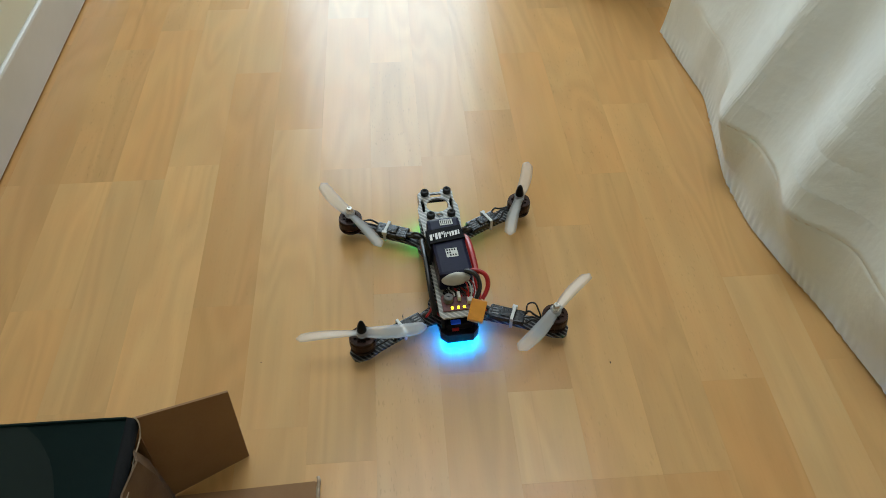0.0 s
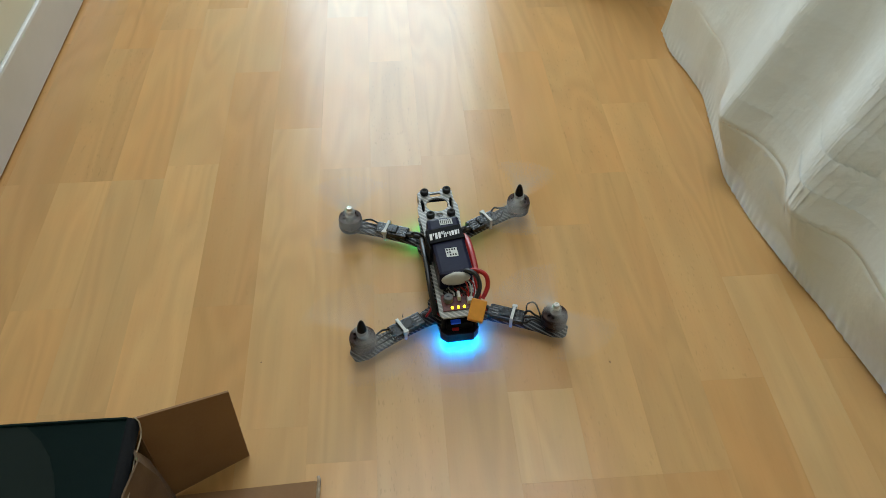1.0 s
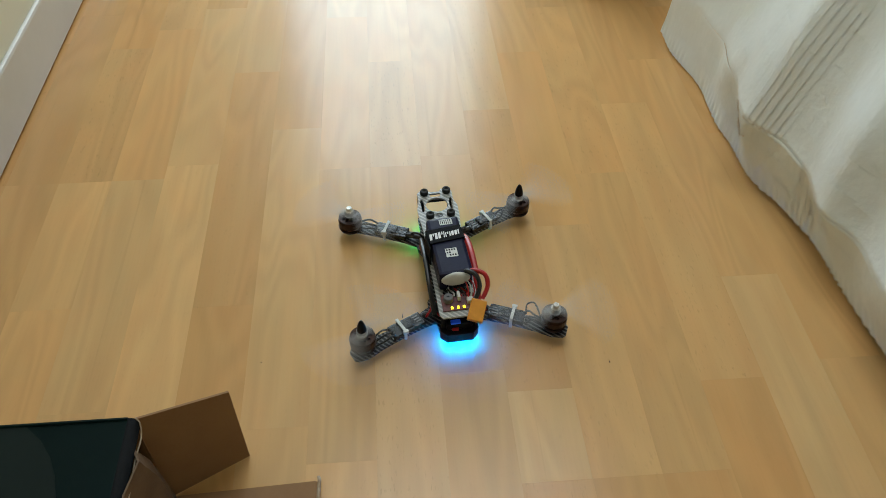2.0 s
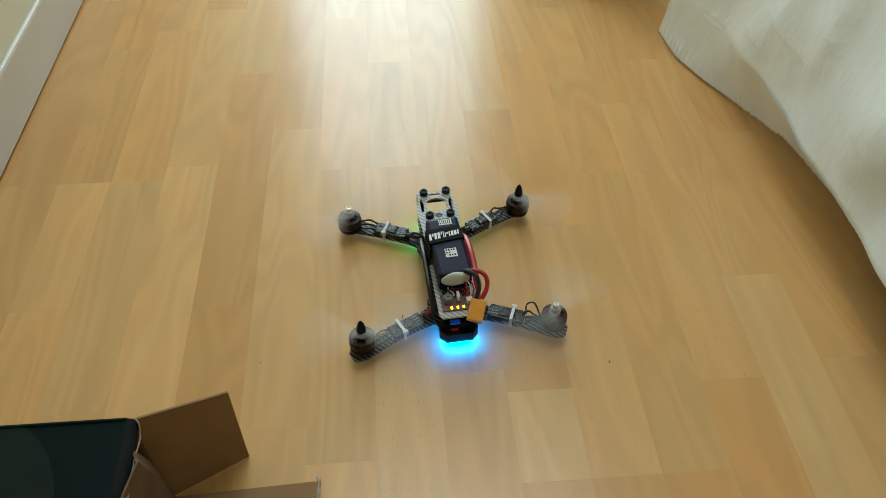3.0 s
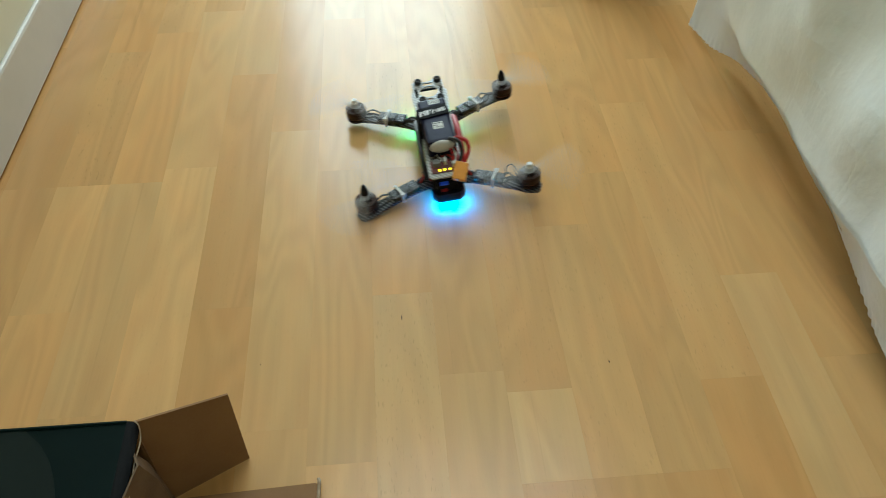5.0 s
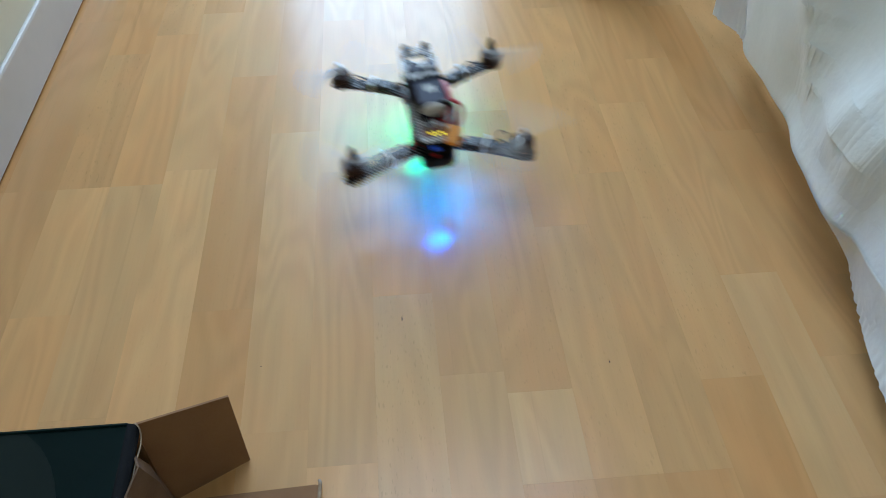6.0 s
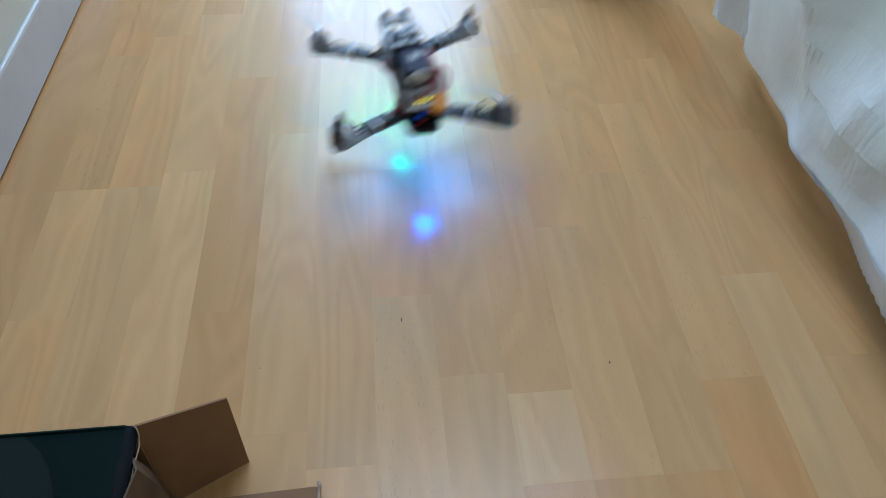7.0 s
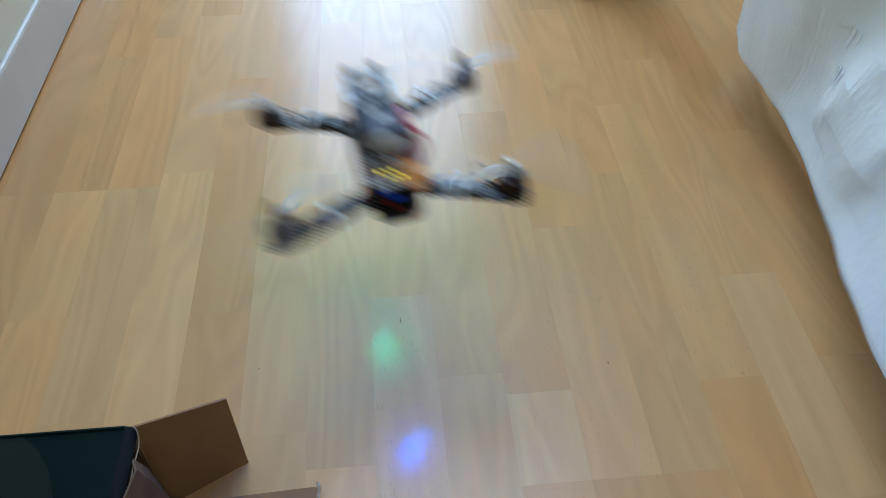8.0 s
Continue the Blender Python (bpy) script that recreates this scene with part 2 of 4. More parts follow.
def add_box(bm, lo, hi, m=None, bevel=0.0):
    made = bmesh.ops.create_cube(bm, size=1)["verts"]
    for v in made:
        v.co = Vector([lo[i] + (v.co[i] + 0.5) * (hi[i] - lo[i]) for i in range(3)])
    if bevel:
        edges = list({e for v in made for e in v.link_edges})
        out = bmesh.ops.bevel(bm, geom=edges, offset=bevel, segments=2, affect="EDGES", profile=0.6)
        made = list({v for f in out["faces"] for v in f.verts} | {v for v in made if v.is_valid})
    if m is not None:
        bmesh.ops.transform(bm, matrix=m, verts=made)
    return made


def box(lo, hi, m=None, bevel=0.0):
    bm = bmesh.new()
    add_box(bm, lo, hi, m, bevel)
    return bm


def add_lathe(bm, profile, seg=20, m=None):
    """Turns (radius, height) pairs about z; ends are closed."""
    rings = [[bm.verts.new((r * math.cos(2 * math.pi * i / seg), r * math.sin(2 * math.pi * i / seg), z)) for i in range(seg)] for r, z in profile]
    for a, b in zip(rings, rings[1:]):
        for i in range(seg):
            bm.faces.new((a[i], a[(i + 1) % seg], b[(i + 1) % seg], b[i]))
    bm.faces.new(list(reversed(rings[0])))
    bm.faces.new(rings[-1])
    if m is not None:
        bmesh.ops.transform(bm, matrix=m, verts=[v for r in rings for v in r])


def lathe(profile, seg=20, m=None):
    bm = bmesh.new()
    add_lathe(bm, profile, seg, m)
    return bm


def add_plate(bm, outline, z0, z1, holes=()):
    """A flat plate with a given outline and round-cornered holes."""
    loops = [outline, *holes]
    edges = []
    for lp in loops:
        vs = [bm.verts.new((x, y, z0)) for x, y in lp]
        edges += [bm.edges.new((a, b)) for a, b in zip(vs, vs[1:] + vs[:1])]
    faces = [g for g in bmesh.ops.triangle_fill(bm, use_beauty=True, edges=edges)["geom"] if isinstance(g, bmesh.types.BMFace)]
    out = bmesh.ops.extrude_face_region(bm, geom=faces)["geom"]
    bmesh.ops.translate(bm, vec=(0, 0, z1 - z0), verts=[g for g in out if isinstance(g, bmesh.types.BMVert)])
    bmesh.ops.recalc_face_normals(bm, faces=bm.faces[:])


def plate(outline, z0, z1, holes=()):
    bm = bmesh.new()
    add_plate(bm, outline, z0, z1, holes)
    return bm


def oval(cx, cy, rx, ry, n=16, power=2.0):
    return [(cx + rx * math.copysign(abs(math.cos(a)) ** (2 / power), math.cos(a)), cy + ry * math.copysign(abs(math.sin(a)) ** (2 / power), math.sin(a))) for a in (2 * math.pi * i / n for i in range(n))]


def tube(points, r, seg=8):
    """A round wire along a smooth line through the points."""
    bm = bmesh.new()
    pts = [Vector(p) for p in points]
    fine = []
    for i in range(len(pts) - 1):
        p0, p1, p2, p3 = pts[max(0, i - 1)], pts[i], pts[i + 1], pts[min(len(pts) - 1, i + 2)]
        for k in range(6):
            t = k / 6
            fine.append(0.5 * (2 * p1 + (p2 - p0) * t + (2 * p0 - 5 * p1 + 4 * p2 - p3) * t * t + (3 * p1 - p0 - 3 * p2 + p3) * t ** 3))
    fine.append(pts[-1])
    rings, up = [], Vector((0.31, 0.2, 0.93))
    for i, p in enumerate(fine):
        d = (fine[min(i + 1, len(fine) - 1)] - fine[max(i - 1, 0)]).normalized()
        a = d.cross(up).normalized()
        c = d.cross(a)
        rings.append([bm.verts.new(p + r * (math.cos(2 * math.pi * k / seg) * a + math.sin(2 * math.pi * k / seg) * c)) for k in range(seg)])
    for a, c in zip(rings, rings[1:]):
        for i in range(seg):
            bm.faces.new((a[i], a[(i + 1) % seg], c[(i + 1) % seg], c[i]))
    bm.faces.new(rings[0])
    bm.faces.new(list(reversed(rings[-1])))
    bmesh.ops.recalc_face_normals(bm, faces=bm.faces[:])
    return bm


# ---- the room ----
X0, X1, Y0, Y1 = -0.2, 3.2, -1.6, FAR_Y


def window(name, m, wd, hg):
    win = empty(name, m)
    tagged(win, "unseen white-framed window that lights the room", "window", kind="structure")
    bm = bmesh.new()
    for lo, hi in (((-wd / 2, -0.03, 0), (-wd / 2 + 0.06, 0.03, hg)), ((wd / 2 - 0.06, -0.03, 0), (wd / 2, 0.03, hg)), ((-wd / 2 + 0.06, -0.03, 0), (wd / 2 - 0.06, 0.03, 0.05)), ((-wd / 2 + 0.06, -0.03, hg - 0.05), (wd / 2 - 0.06, 0.03, hg))):
        add_box(bm, lo, hi)
    part("window_frame", bm, DOOR_PAINT, win)
    pane = part("pane", box((-wd / 2 + 0.06, -0.004, 0.05), (wd / 2 - 0.06, 0.004, hg - 0.05)), GLASS, win)
    pane.visible_shadow = False


def build_room():
    ground = part("ground", box((-400, -400, -0.6), (400, 400, -0.5)), GROUND)
    tagged(ground, "grey-green open ground outside the house", "ground", kind="structure")
    floor = part("floor", box((X0 - 0.3, Y0 - 0.2, -0.3), (X1 + 0.2, Y1 + 0.2, -0.008)), SCREED)
    tagged(floor, "beech laminate floor of narrow staggered strips", "floor", kind="structure")
    bm = bmesh.new()
    add_box(bm, (X0 - 0.3, Y0 - 0.2, ROOM_H), (FILL_X0, Y1 + 0.2, ROOM_H + 0.15))
    add_box(bm, (FILL_X1, Y0 - 0.2, ROOM_H), (X1 + 0.2, Y1 + 0.2, ROOM_H + 0.15))
    add_box(bm, (FILL_X0, Y0 - 0.2, ROOM_H), (FILL_X1, FILL_Y0, ROOM_H + 0.15))
    add_box(bm, (FILL_X0, FILL_Y1, ROOM_H), (FILL_X1, Y1 + 0.2, ROOM_H + 0.15))
    ceiling = part("ceiling", bm, CEILING_PAINT)
    tagged(ceiling, "white painted ceiling with an added roof opening for fill light", "ceiling", kind="structure")
    w = part("wall_left", box((X0 - 0.206, Y0 - 0.2, -0.008), (X0 - 0.006, Y1 + 0.2, ROOM_H)), PLASTER)
    tagged(w, "cream plastered wall above a skirting board", "wall", kind="structure")
    w = part("wall_right", box((X1, Y0 - 0.2, -0.008), (X1 + 0.2, Y1 + 0.2, ROOM_H)), PLASTER)
    tagged(w, "plain cream plastered wall beyond the bed", "wall", kind="structure")
    w = part("wall_near", box((X0 - 0.006, Y0 - 0.2, -0.008), (X1, Y0, ROOM_H)), PLASTER)
    tagged(w, "plain cream plastered wall", "wall", kind="structure")
    bm = bmesh.new()
    add_box(bm, (X0 - 0.006, Y1, -0.008), (DOOR_X0, Y1 + 0.2, ROOM_H))
    add_box(bm, (DOOR_X0, Y1, DOOR_Z1), (DOOR_X1, Y1 + 0.2, ROOM_H))
    add_box(bm, (DOOR_X0, Y1, -0.008), (DOOR_X1, Y1 + 0.2, DOOR_Z0))
    add_box(bm, (DOOR_X1, Y1, -0.008), (X1, Y1 + 0.2, ROOM_H))
    w = part("wall_far", bm, BROWN_WALL)
    tagged(w, "brown painted wall with a tall window", "wall", kind="structure")
    window("window_1", pose((DOOR_X0 + DOOR_X1) / 2, Y1 + 0.1, DOOR_Z0), DOOR_X1 - DOOR_X0, DOOR_Z1 - DOOR_Z0)
    # made-up roof window around the overhead fill lamp
    window("added_roof_window", pose((FILL_X0 + FILL_X1) / 2, FILL_Y0, ROOM_H + 0.1, -90) @ pose(0, 0, 0, 180), FILL_X1 - FILL_X0, FILL_Y1 - FILL_Y0)
    # skirting board with a rounded top edge
    bm = bmesh.new()
    prof = [(-0.001, 0.0035), (0, 0.0045), (0, 0.082), (-0.001, 0.0855), (-0.003, 0.0868), (-0.0055, 0.0868), (-0.0055, 0.0035)]
    ends = [[bm.verts.new((X0 + x, y, z)) for x, z in prof] for y in (Y0, Y1)]
    for i in range(len(prof)):
        bm.faces.new((ends[0][i], ends[1][i], ends[1][(i + 1) % len(prof)], ends[0][(i + 1) % len(prof)]))
    bm.faces.new(ends[0]), bm.faces.new(list(reversed(ends[1])))
    bmesh.ops.recalc_face_normals(bm, faces=bm.faces[:])
    tagged(part("baseboard", bm, SKIRTING), "off-white painted skirting board along the wall", "skirting board", kind="structure")
    return floor


# ---- bed: a white sheet hangs over its side; the downwash blows it against the base in rigid pieces ----
TOP_Z, TOP_X, BED_END, SHEET_END = 0.47, 0.86, 0.89, 1.072
FLAP, EDGE_X = 0.085, 0.749     # the sheet's lowest stretch, which can fold in under the base, and the base's edge
SHAPES = {}


def shape_at(t, hem, crease, folds, tops=((0.5, TOP_X),)):
    """The sheet at time t: the hem (y, x, z), the crease over the base's lower edge (y, x), the folds, and the mattress edge over which it hangs (y, x)."""
    crease = list(crease)
    hem = list(hem)
    for y, x, z in tuple(hem):
        crease.append((y, x if y > 0.9 and x > 0.775 else min(EDGE_X, x + 0.012)))
    for y, x in tuple(crease):
        if all(abs(y - h[0]) > 1e-6 for h in hem):
            hem.append((y, x + 0.055, 0.022))
    SHAPES[t] = (sorted(hem), sorted(crease), folds, sorted(tops))


# folds: place along the bed at the floor, drift with height, depth, width towards the far end, width towards the near end
REST_FOLDS = [(0.738, 0.03, 0.042, 0.072, 0.034), (0.557, 0.20, 0.036, 0.052, 0.034), (0.93, -0.05, 0.008, 0.04, 0.04), (0.43, 0.05, 0.012, 0.05, 0.05)]
KEPT_FOLDS = [(y, drift, depth * 0.3, far, near) for y, drift, depth, far, near in REST_FOLDS]
LIFT_FOLDS = KEPT_FOLDS + [(0.86, -0.15, 0.012, 0.060, 0.04), (0.665, 0.06, 0.008, 0.045, 0.05), (0.54, 0.14, 0.015, 0.055, 0.04)]
BLOW_FOLDS = KEPT_FOLDS + [(0.69, -0.16, 0.014, 0.055, 0.05), (0.61, -0.10, 0.012, 0.045, 0.04), (0.50, -0.06, 0.012, 0.05, 0.04)]
WASH_FOLDS = KEPT_FOLDS[1:] + [(0.628, 0.53, 0.024, 0.034, 0.22), (0.660, -0.26, 0.010, 0.030, 0.028), (0.60, -0.25, 0.010, 0.03, 0.028)]
LAST_FOLDS = KEPT_FOLDS[1:] + [(0.590, 0.48, 0.024, 0.034, 0.22), (0.716, -0.40, 0.010, 0.030, 0.028), (0.60, -0.3, 0.010, 0.03, 0.028)]
WASH_TOPS = ((0.60, 0.92), (0.69, 0.88), (0.77, 0.76), (1.0, 0.755))
BLOW_TOPS = ((0.58, 0.90), (0.66, 0.88), (0.76, 0.79), (1.0, 0.79))
shape_at(0.0, [(1.067, 0.705, 0.002), (0.981, 0.712, 0.002), (0.902, 0.721, 0.002), (0.813, 0.707, 0.002), (0.728, 0.693, 0.002), (0.642, 0.696, 0.002), (0.573, 0.711, 0.002), (0.515, 0.728, 0.002), (0.454, 0.739, 0.002), (0.403, 0.749, 0.002)], [], REST_FOLDS)
shape_at(1.5, [(1.071, 0.709, 0.002), (1.014, 0.703, 0.002), (0.945, 0.717, 0.002), (0.904, 0.721, 0.002), (0.801, 0.707, 0.002), (0.735, 0.698, 0.002), (0.683, 0.71, 0.002), (0.63, 0.72, 0.002), (0.563, 0.727, 0.002), (0.452, 0.745, 0.002), (0.405, 0.752, 0.002)], [], REST_FOLDS)
shape_at(2.8, [(1.064, 0.707, 0.003), (0.992, 0.713, 0.003), (0.917, 0.736, 0.004), (0.853, 0.751, 0.006), (0.799, 0.77, 0.008), (0.736, 0.782, 0.012), (0.667, 0.79, 0.03)], [(0.593, 0.753), (0.556, 0.751), (0.471, 0.748)], LIFT_FOLDS)
shape_at(3.1, [(1.059, 0.705, 0.004), (0.995, 0.71, 0.004), (0.932, 0.736, 0.008), (0.883, 0.759, 0.012), (0.826, 0.776, 0.02), (0.767, 0.778, 0.04)], [(0.646, 0.749), (0.556, 0.748), (0.471, 0.748)], LIFT_FOLDS)
shape_at(3.5, [(1.051, 0.708, 0.005), (0.979, 0.734, 0.01), (0.882, 0.774, 0.03), (0.81, 0.776, 0.04)], [(0.643, 0.748), (0.577, 0.745), (0.474, 0.75)], LIFT_FOLDS)
shape_at(4.0, [(1.051, 0.703, 0.005), (0.996, 0.715, 0.006), (0.949, 0.742, 0.012), (0.882, 0.763, 0.03), (0.823, 0.773, 0.03), (0.736, 0.78, 0.02), (0.596, 0.791, 0.02), (0.493, 0.786, 0.02)], [], BLOW_FOLDS, BLOW_TOPS)
shape_at(4.6, [(1.053, 0.729, 0.005), (1.0, 0.737, 0.008), (0.958, 0.767, 0.015), (0.879, 0.781, 0.03), (0.819, 0.787, 0.03), (0.726, 0.787, 0.02), (0.639, 0.792, 0.02), (0.525, 0.779, 0.02), (0.458, 0.77, 0.02)], [], BLOW_FOLDS, BLOW_TOPS)
shape_at(5.8, [(1.109, 0.781, 0.03), (1.057, 0.791, 0.03), (1.023, 0.806, 0.03), (0.512, 0.753, 0.03), (0.45, 0.739, 0.03), (0.379, 0.727, 0.03)], [(0.884, 0.755), (0.714, 0.749), (0.63, 0.731), (0.555, 0.719)], WASH_FOLDS, WASH_TOPS)
shape_at(6.5, [(1.1, 0.788, 0.03), (1.048, 0.794, 0.03), (1.017, 0.812, 0.03), (0.54, 0.774, 0.03), (0.475, 0.76, 0.03), (0.405, 0.738, 0.03)], [(0.884, 0.754), (0.738, 0.75), (0.696, 0.744), (0.666, 0.737), (0.631, 0.741)], WASH_FOLDS, WASH_TOPS)
shape_at(7.0, [(1.108, 0.793, 0.03), (1.048, 0.79, 0.03), (1.014, 0.813, 0.03), (0.534, 0.782, 0.02), (0.472, 0.775, 0.02)], [(0.883, 0.756), (0.719, 0.748), (0.673, 0.737), (0.633, 0.742)], WASH_FOLDS, WASH_TOPS)
shape_at(7.3, [], [(1.05, 0.85), (0.917, 0.779), (0.884, 0.753), (0.72, 0.748), (0.694, 0.739), (0.63, 0.732), (0.554, 0.728), (0.498, 0.735), (0.431, 0.729)], WASH_FOLDS, WASH_TOPS)
shape_at(7.5, [], [(1.05, 0.85), (0.924, 0.782), (0.898, 0.759), (0.832, 0.754), (0.713, 0.749), (0.664, 0.731), (0.614, 0.721), (0.546, 0.715), (0.443, 0.708), (0.363, 0.682)], WASH_FOLDS, WASH_TOPS)
shape_at(7.8, [], [(1.05, 0.84), (0.919, 0.767), (0.852, 0.75), (0.704, 0.751), (0.662, 0.749), (0.557, 0.701), (0.498, 0.691), (0.421, 0.69), (0.345, 0.689)], LAST_FOLDS, WASH_TOPS)
shape_at(8.0, [], [(1.05, 0.84), (0.934, 0.765), (0.872, 0.751), (0.667, 0.75), (0.629, 0.74), (0.575, 0.73), (0.467, 0.711), (0.353, 0.693)], LAST_FOLDS, WASH_TOPS)
PANEL_W, PANEL_ROWS, SHEET_TOP, SHEET_NEAR = 0.008, (0.0, 0.028, 0.056, FLAP, 0.115, 0.15, 0.185, 0.22, 0.26, 0.30), 0.46, 0.32


def along(y, points, column):
    """A curve of the sheet along the bed, its corners rounded."""
    ys, vs = [p[0] for p in points], [p[column] for p in points]
    total = 0.0
    for d in (-2, -1, 0, 1, 2):
        total = total + (1, 2, 3, 2, 1)[d + 2] * np.interp(y + d * 0.009, ys, vs)
    return total / 9


def sheet(t, y, s):
    """Where the sheet lies at time t, at y along the bed and s metres up from its hem; y and s are arrays."""
    hem, crease, folds, tops = SHAPES[t]
    hx, hz, cx = along(y, hem, 1), along(y, hem, 2), along(y, crease, 1)
    low = np.clip(s / FLAP, 0, 1)
    z = np.where(s < FLAP, hz + (FLAP - hz) * low, s)
    up = np.clip((z - FLAP) / (TOP_Z - FLAP), 0, 1)
    x = np.where(s < FLAP, hx + (cx - hx) * low, cx + (along(y, tops, 1) - cx) * up)
    out = 0.0
    for y0, drift, depth, far, near in folds:
        u = y - y0 - drift * z
        out = out + depth * np.exp(-np.abs(u / np.where(u > 0, far, near)) ** 1.8)
    foot = hz + (FLAP - hz) * np.clip((hx - cx) / 0.03, 0, 1)
    ramp = np.clip((z - foot) / 0.10, 0, 1)
    x = x - out * ramp * ramp * (3 - 2 * ramp) * (1 - 0.6 * up)
    x = x + (0.0018 * np.sin(31 * y + 22 * z + 1.3) + 0.0011 * np.sin(67 * y - 35 * z)) * np.clip(s / 0.03, 0, 1)
    pucker = 0.5 + 0.5 * np.sin(y * 23 + 1.0) * np.sin(y * 61)
    x = x - 0.0016 * pucker * np.sin(y * 520 + 2.2 * np.sin(y * 57) - 60 * s) * np.exp(-(s / 0.014) ** 2)
    return np.stack((x, y + 0 * x, z + 0 * x), -1)


def sheet_frame(t, yc, sc, w, h):
    """The place and turn of one piece of the sheet."""
    p = sheet(t, np.array([yc - w, yc + w, yc, yc, yc]), np.array([sc, sc, sc - h, sc + h, sc]))
    ey = Vector(p[1] - p[0]).normalized()
    es = Vector(p[3] - p[2])
    n = ey.cross(es).normalized()
    es.normalize()
    ey = es.cross(n)
    m = Matrix((ey, es, n)).transposed().to_4x4()
    m.translation = Vector((p[0] + p[1] + p[2] + p[3]) / 4)
    return m


def sheet_grid(name, local, normals, cols, lines, rest, parent):
    verts = [tuple(v) for v in local]
    faces = [(j * cols + k, (j + 1) * cols + k, (j + 1) * cols + k + 1, j * cols + k + 1) for j in range(lines - 1) for k in range(cols - 1)]
    mesh = bpy.data.meshes.new(name)
    mesh.from_pydata(verts, [], faces)
    mesh.polygons.foreach_set("use_smooth", [True] * len(faces))
    mesh.materials.append(FABRIC)
    at = mesh.attributes.new("rest", "FLOAT_VECTOR", "POINT")
    at.data.foreach_set("vector", rest.astype(np.float32).ravel())
    mesh.normals_split_custom_set_from_vertices([tuple(v) for v in normals])
    ob = new(name, mesh)
    ob.parent = parent
    return ob


def sheet_normals(t, y, s):
    e = 0.0012
    a = sheet(t, y + e, s) - sheet(t, y - e, s)
    b = sheet(t, y, s + e) - sheet(t, y, s - e)
    n = np.cross(b, a)
    return n / np.linalg.norm(n, axis=-1, keepdims=True)


def sheet_panel(parent, y0, y1, s0, s1):
    """One stiff piece: its form is the mean of the forms that the cloth takes there."""
    yc, sc, w, h = (y0 + y1) / 2, (s0 + s1) / 2, (y1 - y0) / 2, (s1 - s0) / 2
    cols, lines = 6, 6
    gy, gs = np.meshgrid(np.linspace(y0 - 0.0020, min(SHEET_END, y1 + 0.0020), cols), np.linspace(max(0.0, s0 - (0.0005 if s0 == FLAP else 0.0018)), s1 + (0.0005 if s1 == FLAP else 0.0018), lines))
    gy, gs = gy.ravel(), gs.ravel()
    places, forms, normals = [], [], []
    for t in sorted(SHAPES):
        m = sheet_frame(t, yc, sc, w, h)
        r = np.array(m.to_3x3())
        places.append((t, m))
        forms.append((sheet(t, gy, gs) - np.array(m.translation)) @ r)
        normals.append(sheet_normals(t, gy, gs) @ r)
    share = [4.0 if t < 2 else 1.0 for t in sorted(SHAPES)]
    mean = np.average(normals, 0, share)
    mean /= np.linalg.norm(mean, axis=-1, keepdims=True)
    ob = sheet_grid("sheet_panel", np.average(forms, 0, share), mean, cols, lines, np.stack((0 * gy, gy, gs), -1), parent)
    return ob, places


def build_bed():
    bed = empty("bed", pose(0, 0, 0))
    tagged(bed, "bed with a white cotton sheet hanging to the floor in folds", "bed")
    part("mattress", box((0.935, -0.78, 0.26), (2.2, BED_END, TOP_Z - 0.013), None, 0.003), COVER, bed, "mattress under a white sheet")
    part("quilt", box((0.835, -0.78, TOP_Z - 0.012), (2.2, SHEET_END, TOP_Z + 0.03), None, 0.012), COVER, bed, "white quilt lying over the mattress edge")
    part("base", box((EDGE_X + 0.09, -0.76, FLAP + 0.006), (2.18, BED_END - 0.01, 0.259), None, 0.006), COVER, bed, "cream cloth-covered bed base")
    for x in (TOP_X + 0.16, 2.08):
        for y in (-0.66, BED_END - 0.16):
            part("leg", lathe([(0.02, 0.0), (0.025, 0.004), (0.028, FLAP + 0.0055)], 14, pose(x, y, 0)), DARK_WOOD, bed)
    panels = []
    count = int((SHEET_END - SHEET_NEAR) / PANEL_W)
    for i in range(count):
        y = SHEET_END - (i + 0.5) * PANEL_W
        tall = 0.36 - 0.72 * max(0.0, y - 0.76) - 0.45 * max(0.0, 0.76 - y)
        rows = [r for r in PANEL_ROWS if r <= max(FLAP, tall)] + [SHEET_TOP]
        for s0, s1 in zip(rows, rows[1:]):
            panels.append(sheet_panel(bed, y - PANEL_W / 2, y + PANEL_W / 2, s0, s1))
    # the rest of the sheet, beside the camera, hangs still
    gy, gs = np.meshgrid(np.linspace(-0.78, SHEET_END - count * PANEL_W, 90), np.linspace(0.0, SHEET_TOP, 24))
    gy, gs = gy.ravel(), gs.ravel()
    sheet_grid("side_sheet", sheet(0.0, gy, gs), sheet_normals(0.0, gy, gs), 90, 24, np.stack((0 * gy, gy, gs), -1), bed)
    return panels


def move_sheet(panels):
    for ob, places in panels:
        walk(ob, places)


# ---- cardboard box lying on its side, open towards +x ----
BX, BY, BH, BL, BD = 0.0765, 0.349, 0.127, 0.262, 0.21


